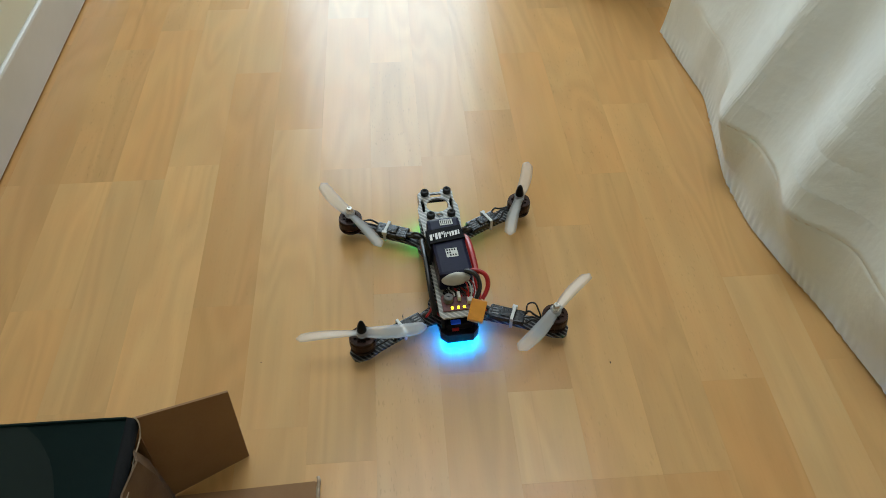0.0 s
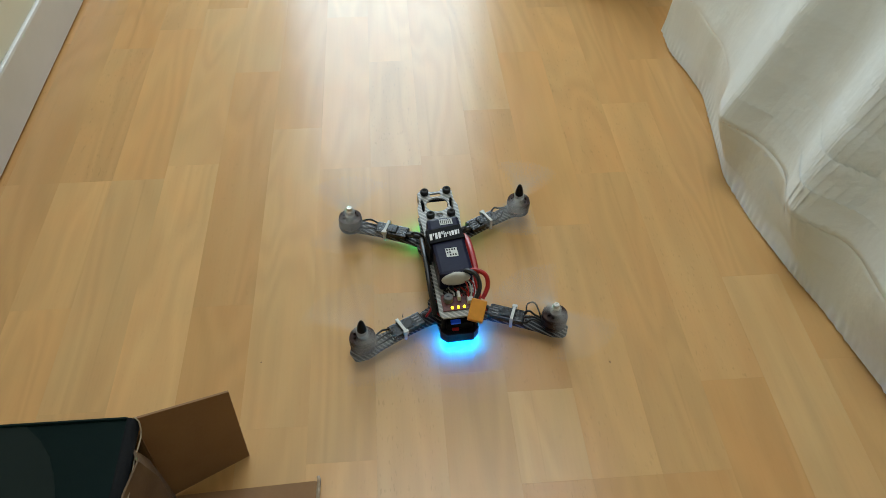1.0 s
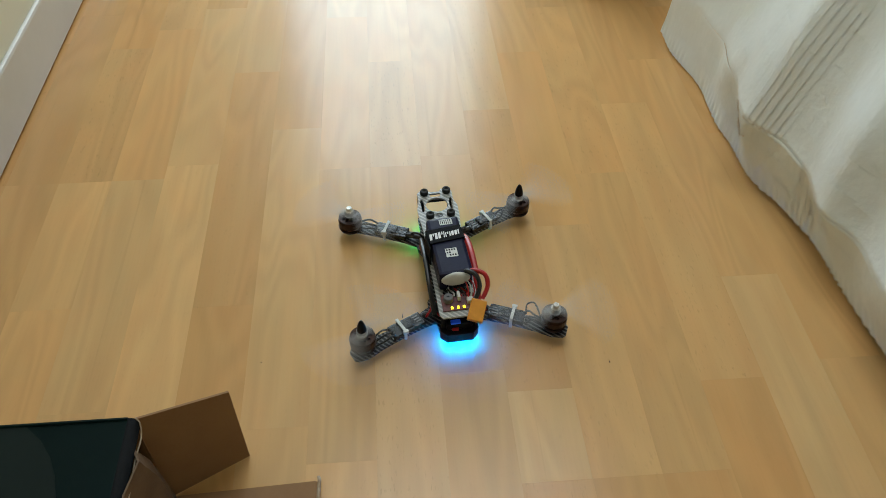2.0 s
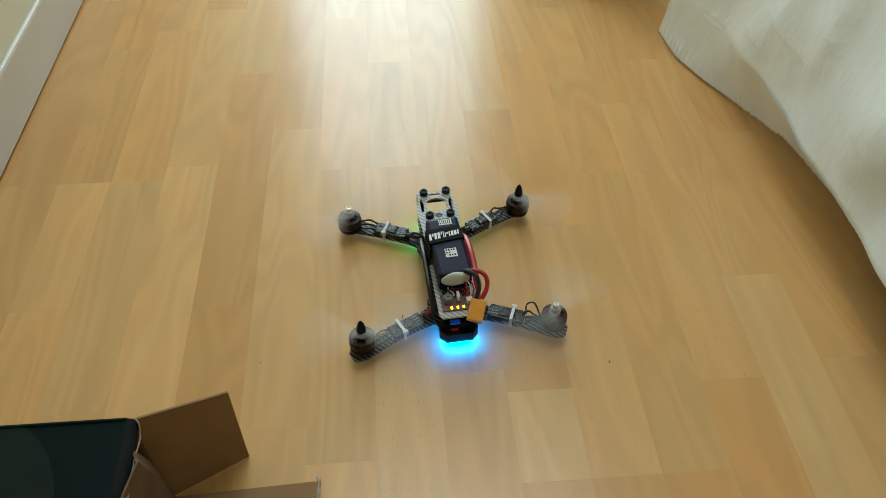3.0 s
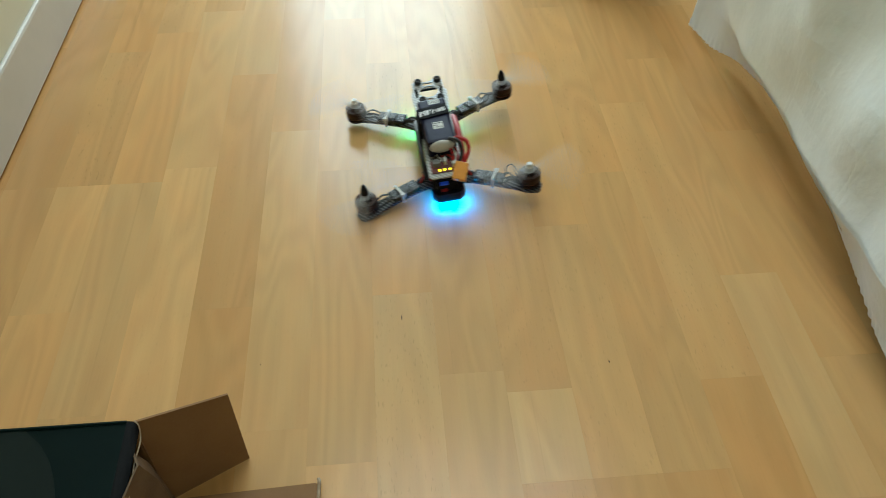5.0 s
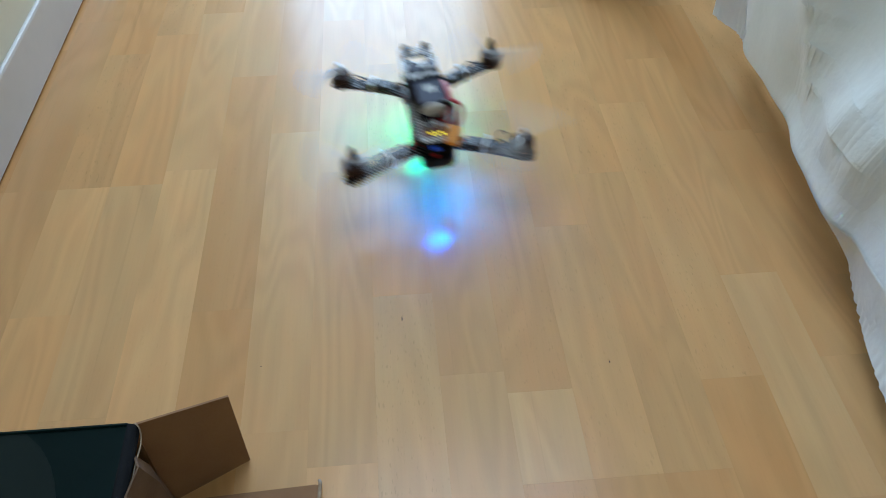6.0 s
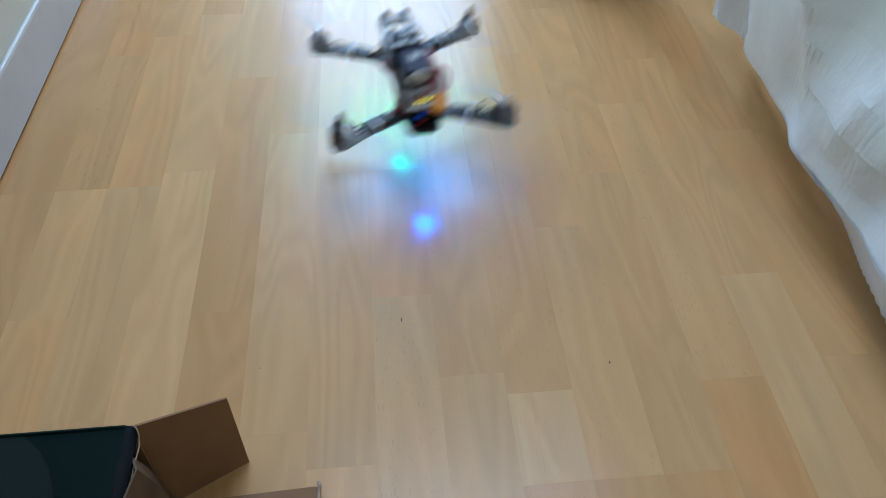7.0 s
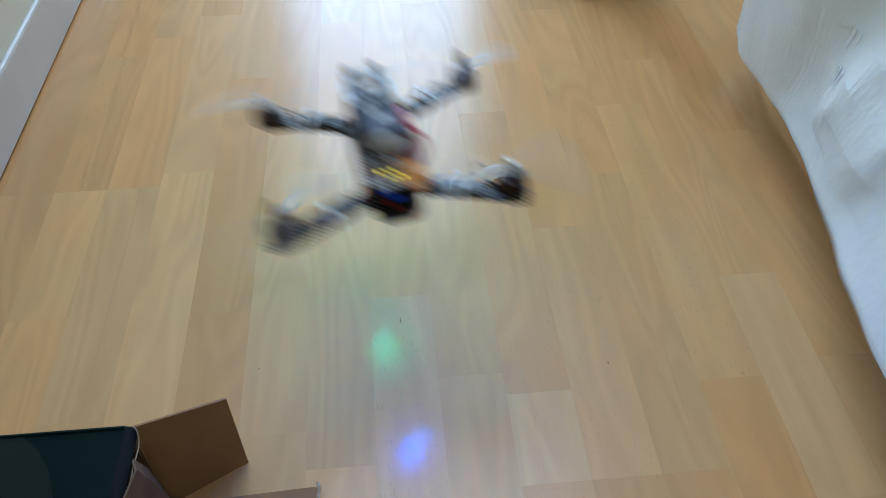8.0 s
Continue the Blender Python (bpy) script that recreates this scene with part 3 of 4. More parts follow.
def build_box():
    b = empty("cardboard_box", pose(0, 0, 0))
    tagged(b, "opened cardboard box with dark teal print, lying on its side", "box")
    t = 0.003
    # printed top panel, thin teal sheet with a grey sweep
    part("top_panel", box((BX - BL, BY - BD, BH - t), (BX - 0.004, BY, BH), bevel=0.0008), TEAL, b, "dark teal printed panel")
    pts = [(BX - BL + 0.004, BY - 0.0012), (-0.0046, BY - 0.0012)]
    for k in range(1, 15):
        s = k / 14
        d = s * (BD - 0.003)
        pts.append((-0.0046 + 0.047 * (1 - math.exp(-d / 0.035)), BY - 0.0012 - d))
    pts.append((BX - BL + 0.004, BY - BD + 0.0015))
    part("print_sweep", plate(list(reversed(pts)), BH + 0.0001, BH + 0.0004), GREY_PRINT, b, "grey curved print")
    part("far_panel", box((BX - BL, BY - t, 0.003), (BX, BY, BH - t)), CARD, b)
    part("near_panel", box((BX - BL, BY - BD, 0.003), (BX, BY - BD + t, BH - t)), CARD, b)
    part("bottom_panel", box((BX - BL, BY - BD, 0.0), (BX, BY, 0.003)), CARD, b)
    part("back_panel", box((BX - BL, BY - BD + t, 0.003), (BX - BL + t, BY - t, BH - t)), CARD, b)
    # folded-in top flap: black edge, rounded over the front of the panel
    bm, prev = bmesh.new(), None
    for k in range(9):
        a = k / 8 * math.pi * 0.62
        x, z = BX - 0.004 + 0.0075 * math.sin(a), BH - 0.0075 + 0.0075 * math.cos(a)
        ring = [bm.verts.new((x, BY - 0.001, z)), bm.verts.new((x, BY - BD, z))]
        if prev:
            bm.faces.new((prev[0], prev[1], ring[1], ring[0]))
        prev = ring
    ring = [bm.verts.new((BX - 0.03, BY - 0.006, BH - 0.05)), bm.verts.new((BX - 0.03, BY - BD + 0.006, BH - 0.05))]
    bm.faces.new((prev[0], prev[1], ring[1], ring[0]))
    fl = part("top_flap", bm, BLACK_TAPE, b, "black folded-in flap edge", smooth=True)
    s = fl.modifiers.new("thickness", "SOLIDIFY")
    s.thickness = 0.0018
    # far side flap, upright, cut narrower to its free edge
    n = Vector((0.1406 - BX, 0.3841 - BY, 0))
    u = n.normalized()
    v = Vector((-u.y, u.x, 0))
    bm = bmesh.new()
    quad = [(-0.004, 0.001), (n.length, 0.001), (n.length, 0.1035), (-0.002, BH - 0.001)]
    f0 = [bm.verts.new(Vector((BX, BY - 0.002, 0)) + u * d + Vector((0, 0, z))) for d, z in quad]
    f1 = [bm.verts.new(Vector((BX, BY - 0.002, 0)) + u * d + v * 0.0018 + Vector((0, 0, z))) for d, z in quad]
    bm.faces.new(f0), bm.faces.new(list(reversed(f1)))
    for k in range(4):
        bm.faces.new((f0[k], f1[k], f1[(k + 1) % 4], f0[(k + 1) % 4]))
    bmesh.ops.recalc_face_normals(bm, faces=bm.faces[:])
    part("side_flap", bm, CARD, b, "brown cardboard flap standing open")
    # bottom flap on the floor with a bent torn tab at its corner
    bm = plate([(BX + 0.001, BY - 0.003), (0.2005, 0.3515), (0.2035, 0.3505), (0.2035, BY - BD), (BX + 0.001, BY - BD)], 0.0004, 0.0032)
    part("bottom_flap", bm, CARD, b, "brown cardboard flap flat on the floor")
    bm = tube([(0.2042, 0.3535, 0.006), (0.2052, 0.349, 0.0075), (0.2046, 0.335, 0.006), (0.2045, 0.29, 0.0035), (0.2045, 0.25, 0.0025)], 0.0017, 6)
    part("torn_edge", bm, CARD_EDGE, b, "pale torn edge")
    bm = bmesh.new()
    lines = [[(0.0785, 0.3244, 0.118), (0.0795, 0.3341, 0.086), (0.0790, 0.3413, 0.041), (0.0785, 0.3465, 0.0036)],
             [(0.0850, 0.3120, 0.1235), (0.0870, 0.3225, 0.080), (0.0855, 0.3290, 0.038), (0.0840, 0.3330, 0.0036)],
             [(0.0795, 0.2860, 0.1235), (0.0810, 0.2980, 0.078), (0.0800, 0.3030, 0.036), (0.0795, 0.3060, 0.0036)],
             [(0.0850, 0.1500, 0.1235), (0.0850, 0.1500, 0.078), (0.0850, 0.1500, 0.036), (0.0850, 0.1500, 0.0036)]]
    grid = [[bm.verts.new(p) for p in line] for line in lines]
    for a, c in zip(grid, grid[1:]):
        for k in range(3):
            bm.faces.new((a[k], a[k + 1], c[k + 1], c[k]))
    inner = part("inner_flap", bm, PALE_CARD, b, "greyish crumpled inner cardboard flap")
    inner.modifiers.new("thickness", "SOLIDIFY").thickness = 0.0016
    part("panel_edge", tube([(BX - BL, BY - 0.0022, BH + 0.0002), (BX - 0.1, BY - 0.0024, BH + 0.0004), (BX - 0.004, BY - 0.0022, BH + 0.0002)], 0.0014, 6), TEAL, b, "rounded teal printed edge")
    part("torn_edge", tube([(0.0790, 0.3246, 0.1185), (0.0805, 0.3300, 0.100), (0.0800, 0.3343, 0.086), (0.0795, 0.3385, 0.060)], 0.0004, 6), CARD_EDGE, b, "pale torn edge")
    bm = tube([(BX + 0.0015, BY - 0.001, BH), (BX + 0.0045, BY - 0.004, BH - 0.004), (BX + 0.0055, BY - 0.013, BH - 0.010), (BX + 0.0042, BY - 0.032, BH - 0.011), (BX + 0.0052, BY - 0.06, BH - 0.011), (BX + 0.0040, BY - 0.1, BH - 0.011), (BX + 0.0046, BY - BD, BH - 0.011)], 0.0006, 6)
    part("torn_edge", bm, CARD_EDGE, b, "pale torn edge")


# added just out of view: its shadow and reflection darken the floor
def build_shade_stool():
    st = empty("stool", pose(0.665, 1.272, 0))
    tagged(st, "unseen dark brown round stool, added to darken the floor before it", "stool")
    part("base", lathe([(0.070, 0.0), (0.076, 0.004), (0.076, 0.03), (0.06, 0.045)], 28), DARK_WOOD, st, smooth=True)
    part("column", lathe([(0.045, 0.045), (0.036, 0.12), (0.036, 0.30), (0.055, 0.36)], 24), DARK_WOOD, st, smooth=True)
    part("seat", lathe([(0.10, 0.36), (0.115, 0.37), (0.115, 0.395), (0.105, 0.405)], 32), DARK_WOOD, st, smooth=True)


def crumb(x, y, r, stretch):
    bm = bmesh.new()
    bmesh.ops.create_icosphere(bm, subdivisions=1, radius=1)
    for v in bm.verts:
        v.co = Vector((v.co.x * r, v.co.y * r * stretch, v.co.z * r * 0.5 + r * 0.45))
    ob = part("crumb", bm, BLACK_PLASTIC)
    ob.location = (x, y, 0)
    tagged(ob, "tiny dark crumb lying on the floor", "crumb", group="crumbs on the floor")


# ---- the drone ----
LX, LY = 0.0976, 0.0858
REST = pose(0.3363, 0.5832, 0.0, 0, 0, 4.297)


def propeller(parent, x, y, silver, handed):
    p = empty("propeller", pose(x, y, 0.0345))
    p.parent = parent
    tagged(p, "two-blade frosted plastic propeller")
    for side in (0, 1):
        bm, rings = bmesh.new(), []
        for k in range(15):
            s = k / 14
            r = 0.0035 + s * 0.0605
            chord = (0.0060 + 0.0085 * math.sin(math.pi * min(1, 0.15 + s * 0.62)) ** 0.8) * (1 if s < 0.9 else math.sqrt(max(0.06, 1 - ((s - 0.9) / 0.1) ** 2)))
            tw = -handed * math.radians(22 - 13 * s)
            sweep = handed * 0.002 * math.sin(math.pi * s)
            ring = []
            for c, th in ((-0.5, 0), (-0.15, 0.0007), (0.2, 0.0007), (0.5, 0), (0.2, -0.0006), (-0.15, -0.0006)):
                yy, zz = c * chord + sweep, th
                ring.append(bm.verts.new((r, yy * math.cos(tw) - zz * math.sin(tw), yy * math.sin(tw) + zz * math.cos(tw))))
            rings.append(ring)
        for a, c in zip(rings, rings[1:]):
            for k in range(6):
                bm.faces.new((a[k], a[(k + 1) % 6], c[(k + 1) % 6], c[k]))
        bm.faces.new(list(reversed(rings[0]))), bm.faces.new(rings[-1])
        bmesh.ops.recalc_face_normals(bm, faces=bm.faces[:])
        if side:
            bmesh.ops.rotate(bm, matrix=Matrix.Rotation(math.pi, 3, "Z"), verts=bm.verts[:])
        part("blade", bm, BLADE, p, "frosted translucent blade", smooth=True)
    part("hub", lathe([(0.0035, -0.0028), (0.0056, -0.0026), (0.0058, 0.0026), (0.0046, 0.0032)], 18), BLADE, p, smooth=True)
    if silver:
        part("nut", lathe([(0.0046, 0.0032), (0.0046, 0.0044), (0.0034, 0.0050), (0.0034, 0.0082), (0.0029, 0.0088), (0.0018, 0.0088), (0.0018, 0.0080)], 6), SILVER, p, "silver nut")
    else:
        part("spinner", lathe([(0.0047, 0.0032), (0.0049, 0.0048), (0.0043, 0.009), (0.0033, 0.0132), (0.0019, 0.0166), (0.0006, 0.018)], 16), BLACK_PLASTIC, p, "black cone spinner", smooth=True)
    return p


def motor(parent, x, y):
    m = empty("motor", pose(x, y, 0.0128))
    m.parent = parent
    part("base", lathe([(0.0125, 0), (0.0128, 0.0008), (0.0118, 0.0024), (0.006, 0.003)], 22), BELL, m)
    part("windings", lathe([(0.0098, 0.0028), (0.0112, 0.0036), (0.0112, 0.0085), (0.009, 0.0095)], 18), COPPER, m, "copper windings", smooth=True)
    bm = lathe([(0.0130, 0.0062), (0.0134, 0.0066), (0.0134, 0.0130), (0.0130, 0.0142)], 26)
    holes = [oval(0.0078 * math.cos(2 * math.pi * k / 9), 0.0078 * math.sin(2 * math.pi * k / 9), 0.0019, 0.0019, 8) for k in range(9)]
    part("bell_top", plate(oval(0, 0, 0.0127, 0.0127, 27), 0.0143, 0.0162, holes), BELL, m, "slotted dark brown bell top")
    part("shaft_collar", lathe([(0.005, 0.0163), (0.0052, 0.0178), (0.0035, 0.0190)], 16), BELL, m)
    part("bell", bm, BELL, m, "dark brown motor bell")
    return m


def arm(parent, sx, sy):
    root, tip = Vector((sx * 0.017, sy * 0.053, 0)), Vector((sx * 0.1095, sy * 0.0965, 0))
    d = (tip - root).normalized()
    nrm = Vector((-d.y, d.x, 0))
    length = (tip - root).length
    m = Matrix(((d.x, nrm.x, 0, root.x), (d.y, nrm.y, 0, root.y), (0, 0, 1, 0), (0, 0, 0, 1)))
    out = [(0, -0.012), (0.018, -0.0085), (length * 0.45, -0.0075), (length - 0.03, -0.0085), (length - 0.014, -0.0108), (length - 0.003, -0.0085), (length, -0.005), (length, 0.005), (length - 0.003, 0.0085), (length - 0.014, 0.0108), (length - 0.03, 0.0085), (length * 0.45, 0.0075), (0.018, 0.0085), (0, 0.012)]
    bm = plate(out, 0.0092, 0.0126)
    bmesh.ops.transform(bm, matrix=m, verts=bm.verts[:])
    a = part("arm", bm, CARBON, parent, "black carbon-fibre arm")
    z = 0.0127
    esc = part("speed_controller", box((0.020, -0.0080, z), (0.0575, 0.0080, z + 0.0062), m, 0.0016), SHRINK, a, "black shrink-wrapped speed controller")
    part("capacitor", box((0.0325, -0.0058, z + 0.0062), (0.047, 0.0058, z + 0.0082), m, 0.0008), SHRINK, a)
    bm = bmesh.new()
    tx = 0.0435
    for lo, hi in (((tx, -0.0093, 0.0078), (tx + 0.003, -0.0081, z + 0.0092)), ((tx, 0.0081, 0.0078), (tx + 0.003, 0.0093, z + 0.0092)), ((tx, -0.0093, z + 0.0082), (tx + 0.003, 0.0093, z + 0.0093)), ((tx, -0.0093, 0.0078), (tx + 0.003, 0.0093, 0.0088)), ((tx - 0.0012, 0.0075, z + 0.005), (tx + 0.004, 0.0105, z + 0.0094))):
        add_box(bm, lo, hi, m)
    part("cable_tie", bm, NYLON, a, "white nylon cable tie")
    for off in (-0.0045, 0.0, 0.0045):
        pts = [m @ Vector(p) for p in ((0.052, off, z + 0.003), (0.060, off * 1.5, z + 0.0065 + off * 0.4), (0.067, off * 1.1 + 0.001, z + 0.0075 - off * 0.5), (length - 0.022, off * 0.9, z + 0.002))]
        part("motor_wire", tube(pts, 0.0011, 6), BLACK_WIRE, a)
    bm = bmesh.new()
    for k in range(3):
        add_box(bm, (0.0235, -0.0045 + k * 0.0034, z + 0.0062), (0.0305 - 0.001 * k, -0.0030 + k * 0.0034, z + 0.0064), m)
    part("controller_print", bm, BUZZER, a)
    part("solder_row", box((0.0545, -0.006, z), (0.058, 0.006, z + 0.0022), m, 0.0005), SILVER, a, "silver soldered pads")
    if sx > 0 and sy < 0:
        pts = [m @ Vector(p) for p in ((0.058, 0.006, z + 0.004), (0.057, 0.011, z + 0.013), (0.064, 0.011, z + 0.018), (0.070, 0.007, z + 0.012), (0.074, 0.004, z + 0.003))]
        part("loop_wire", tube(pts, 0.0009, 6), BLACK_WIRE, a)
    return a


def build_drone():
    q = empty("quadcopter", REST)
    tagged(q, "small carbon-fibre racing quadcopter with strapped battery and coloured lights", "drone")
    # bottom plate, chamfered at the tail
    out = [(-0.0130, -0.0905), (0.0130, -0.0905), (0.0185, -0.0842), (0.0195, -0.068), (0.026, -0.052), (0.026, -0.04), (0.019, -0.025), (0.019, 0.025), (0.026, 0.04), (0.026, 0.056), (0.0195, 0.07), (0.0195, 0.092), (0.016, 0.096), (-0.016, 0.096), (-0.0195, 0.092), (-0.0195, 0.07), (-0.026, 0.056), (-0.026, 0.04), (-0.019, 0.025), (-0.019, -0.025), (-0.026, -0.04), (-0.026, -0.052), (-0.0195, -0.068), (-0.0185, -0.0842)]
    part("bottom_plate", plate(out, 0.0072, 0.0091), CARBON, q)
    out = [(x * 1.02, y) for x, y in out if abs(y) < 0.07]
    part("middle_plate", plate(out, 0.0127, 0.0142), CARBON, q)
    for sx in (-1, 1):
        for sy in (-1, 1):
            part("foot", lathe([(0.004, 0.0), (0.0045, 0.001), (0.0045, 0.0071)], 12, pose(sx * 0.0165, sy * 0.048, 0)), RUBBER, q)
            part("standoff", lathe([(0.0026, 0.0143), (0.0026, 0.0462)], 10, pose(sx * 0.0155, sy * 0.047 , 0)), BLACK_PLASTIC, q)
            part("standoff", lathe([(0.0026, 0.0092), (0.0026, 0.0462)], 10, pose(sx * 0.0155, sy * 0.080, 0)), BLACK_PLASTIC, q)
            arm(q, sx, sy)
            motor(q, sx * LX, sy * LY)
    # top plate: an open nose ring, a solid middle, a slotted tail
    out = [(-0.0175, -0.091), (0.0175, -0.091), (0.0205, -0.086), (0.0205, 0.03), (0.0225, 0.055), (0.0225, 0.068), (0.0195, 0.078), (0.0195, 0.092), (0.0155, 0.0965), (0.0075, 0.0965), (0.0055, 0.0925), (-0.0055, 0.0925), (-0.0075, 0.0965), (-0.0155, 0.0965), (-0.0195, 0.092), (-0.0195, 0.078), (-0.0225, 0.068), (-0.0225, 0.055), (-0.0205, 0.03), (-0.0205, -0.086)]
    holes = [oval(0, 0.0712, 0.0122, 0.0112, 24, 2.1), [(-0.0062, 0.0845), (-0.0062, 0.0898), (0.0062, 0.0898), (0.0062, 0.0845)],
             oval(-0.0163, 0.0715, 0.0024, 0.0105, 12), oval(0.0163, 0.0715, 0.0024, 0.0105, 12), oval(0, 0.0540, 0.0045, 0.0035, 12),
             oval(0, -0.0585, 0.0135, 0.0068, 14, 3.5)]
    part("top_plate", plate(out, 0.0463, 0.0482, holes), GLASSFIBRE, q, "silver-grey woven fibre plate")
    for x, y in ((-0.0118, 0.0905), (0.0135, 0.091), (-0.0100, 0.053), (0.0130, 0.0535)):
        part("damper", lathe([(0.0044, 0.0483), (0.0046, 0.0495), (0.0046, 0.0525), (0.0038, 0.0535), (0.0022, 0.0535), (0.0022, 0.0520)], 18, pose(x, y, 0)), RUBBER, q, "black rubber damper", smooth=True)
    for sx in (-1, 1):
        part("nose_rail", box((sx * 0.0185 - 0.0012, 0.056, 0.034), (sx * 0.0185 + 0.0012, 0.094, 0.0462), None, 0.0005), GLASSFIBRE, q)
        part("camera_bar", box((-0.017, 0.0885 if sx > 0 else 0.058, 0.036), (0.017, 0.0912 if sx > 0 else 0.0607, 0.039), None, 0.0006), BLACK_PLASTIC, q)
    # battery, strap, stickers
    tilt = pose(-0.0005, -0.0155, 0.0485, 0, 0, 2.0)
    bat = part("battery", box((-0.0173, -0.040, 0), (0.0173, 0.040, 0.0245), tilt, 0.0035), NAVY, q, "dark navy shrink-wrapped battery")
    bm = bmesh.new()
    bmesh.ops.create_uvsphere(bm, u_segments=24, v_segments=12, radius=1)
    for v in bm.verts:
        v.co = tilt @ Vector((v.co.x * 0.0148 - 0.0005, v.co.y * 0.0042 - 0.0398, 0.0155 + v.co.z * 0.0088))
    part("end_cap", bm, PALE_FOAM, bat, "pale grey rounded end cap", smooth=True)
    bm = bmesh.new()
    for lo, hi in (((-0.0186, 0.004, -0.003), (-0.0174, 0.0235, 0.0258)), ((0.0174, 0.004, -0.003), (0.0186, 0.0235, 0.0258)), ((-0.0186, 0.004, 0.0246), (0.0186, 0.0235, 0.0262)), ((-0.0205, -0.001, 0.0), (-0.0187, 0.018, 0.024))):
        add_box(bm, lo, hi, tilt @ pose(0, 0, 0, 0, 0, 6), 0.0005)
    part("strap", bm, STRAP, bat, "black webbing strap with white lettering blocks")
    rng = random.Random(5)
    x = -0.0165
    bm = bmesh.new()
    while x < 0.0150:
        w = rng.choice((0.0010, 0.0014, 0.0026))
        tall = 0.0085 if x < 0.0 else 0.0062
        lo = 0.0092 if rng.random() < 0.7 else 0.0092 + tall * 0.55
        shear = Matrix(((1, 0.22, 0, 0), (0, 1, 0, 0), (0, 0, 1, 0), (0, 0, 0, 1)))
        add_box(bm, (x - 0.0025, lo, 0.0262), (x - 0.0025 + w, 0.0092 + tall, 0.0264), tilt @ pose(0, 0, 0, 0, 0, 9) @ shear)
        x += w + 0.0009
    part("strap_print", bm, WHITE_INK, bat, "white print blocks")
    part("sticker", box((-0.0055, -0.018, 0.0245), (0.0065, -0.006, 0.0247), tilt), PAPER, bat, "small white printed sticker")
    bm = bmesh.new()
    for k in range(4):
        for j in range(3):
            if rng.random() < 0.8:
                add_box(bm, (-0.0045 + k * 0.0026, -0.0165 + j * 0.0036, 0.0247), (-0.0030 + k * 0.0026, -0.0143 + j * 0.0036, 0.02485), tilt)
    part("sticker_print", bm, BLACK_PLASTIC, bat)
    part("front_sticker", box((-0.004, 0.0285, 0.0245), (0.0095, 0.0365, 0.0247), tilt), PAPER, bat, "white barcode-like sticker")
    bm = bmesh.new()
    for k in range(6):
        add_box(bm, (-0.003 + k * 0.002, 0.0295, 0.0247), (-0.0022 + k * 0.002, 0.0355, 0.02485), tilt)
    part("bar_print", bm, BLACK_PLASTIC, bat)
    # leads to the orange plug
    plug = part("plug", box((-0.0078, -0.0125, -0.0042), (0.0078, 0.0095, 0.0042), pose(0.0168, -0.0865, 0.0505, 26, 8, -20), 0.0012), ORANGE, q, "orange power plug")
    for dx, mt in ((-0.0032, BLACK_WIRE), (0.0035, RED_WIRE)):
        pts = [(0.0085 + dx, -0.051, 0.066), (0.0155 + dx, -0.0545, 0.073), (0.0240 + dx * 1.3, -0.0615, 0.072), (0.0255 + dx * 1.2, -0.0700, 0.064), (0.0195 + dx, -0.0780, 0.0555)]
        part("power_lead", tube(pts, 0.0023), mt, plug)
    for dx, mt in ((0.0, RED_WIRE), (0.003, PAPER), (0.006, RED_WIRE)):
        part("balance_lead", tube([(0.006 + dx, -0.053, 0.060), (0.010 + dx, -0.060, 0.061), (0.011 + dx, -0.068, 0.057), (0.0095 + dx * 0.7, -0.074, 0.0525)], 0.0008, 6), mt, q)
    part("balance_plug", box((0.0085, -0.0775, 0.0492), (0.0145, -0.0715, 0.0545), None, 0.0006), PAPER, q, "white balance plug")
    # loose wiring under the tail opening
    rng = random.Random(9)
    for k in range(9):
        x0, x1 = rng.uniform(-0.013, 0.010), rng.uniform(-0.013, 0.013)
        pts = [(x0, -0.048, 0.040 + rng.uniform(0, 0.01)), (x0 * 0.6 + x1 * 0.4, -0.055, 0.046 + rng.uniform(0, 0.008)), (x1, -0.0625, 0.047 + rng.uniform(0, 0.006)), (x1 * 0.9, -0.0665, 0.0505)]
        part("thin_wire", tube(pts, 0.0009, 6), (BLACK_WIRE, RED_WIRE, PAPER, BLACK_WIRE)[k % 4], q)
    # side wiring between the plates
    for dz, mt in ((0.0, RED_WIRE), (0.0042, BLACK_WIRE)):
        part("side_wire", tube([(-0.0165, -0.066, 0.022 + dz), (-0.0215, -0.056, 0.026 + dz), (-0.0232, -0.040, 0.031 + dz), (-0.0225, -0.018, 0.036 + dz), (-0.0185, 0.002, 0.040 + dz)], 0.0021, 8), mt, q)
    for sx in (-1, 1):
        part("arm_wire", tube([(sx * 0.017, -0.046, 0.021), (sx * 0.022, -0.054, 0.028), (sx * 0.027, -0.062, 0.026), (sx * 0.031, -0.0625, 0.0185)], 0.0013, 6), RED_WIRE, q)
        part("arm_wire", tube([(sx * 0.016, 0.046, 0.021), (sx * 0.023, 0.049, 0.027), (sx * 0.028, 0.055, 0.024), (sx * 0.032, 0.058, 0.0185)], 0.0013, 6), BLACK_WIRE, q)
    # tail electronics
    part("tail_board", box((-0.0165, -0.0835, 0.0483), (0.0165, -0.0625, 0.0497), None, 0.0003), BOARD, q, "red circuit board")
    part("buzzer", lathe([(0.0048, 0.0498), (0.0048, 0.0552), (0.0043, 0.0558), (0.0012, 0.0558), (0.0012, 0.0545)], 20, pose(-0.0095, -0.0705, 0)), BUZZER, q, "grey round buzzer")
    part("white_connector", box((-0.0005, -0.073, 0.0498), (0.0025, -0.0645, 0.056), None, 0.0005), PAPER, q)
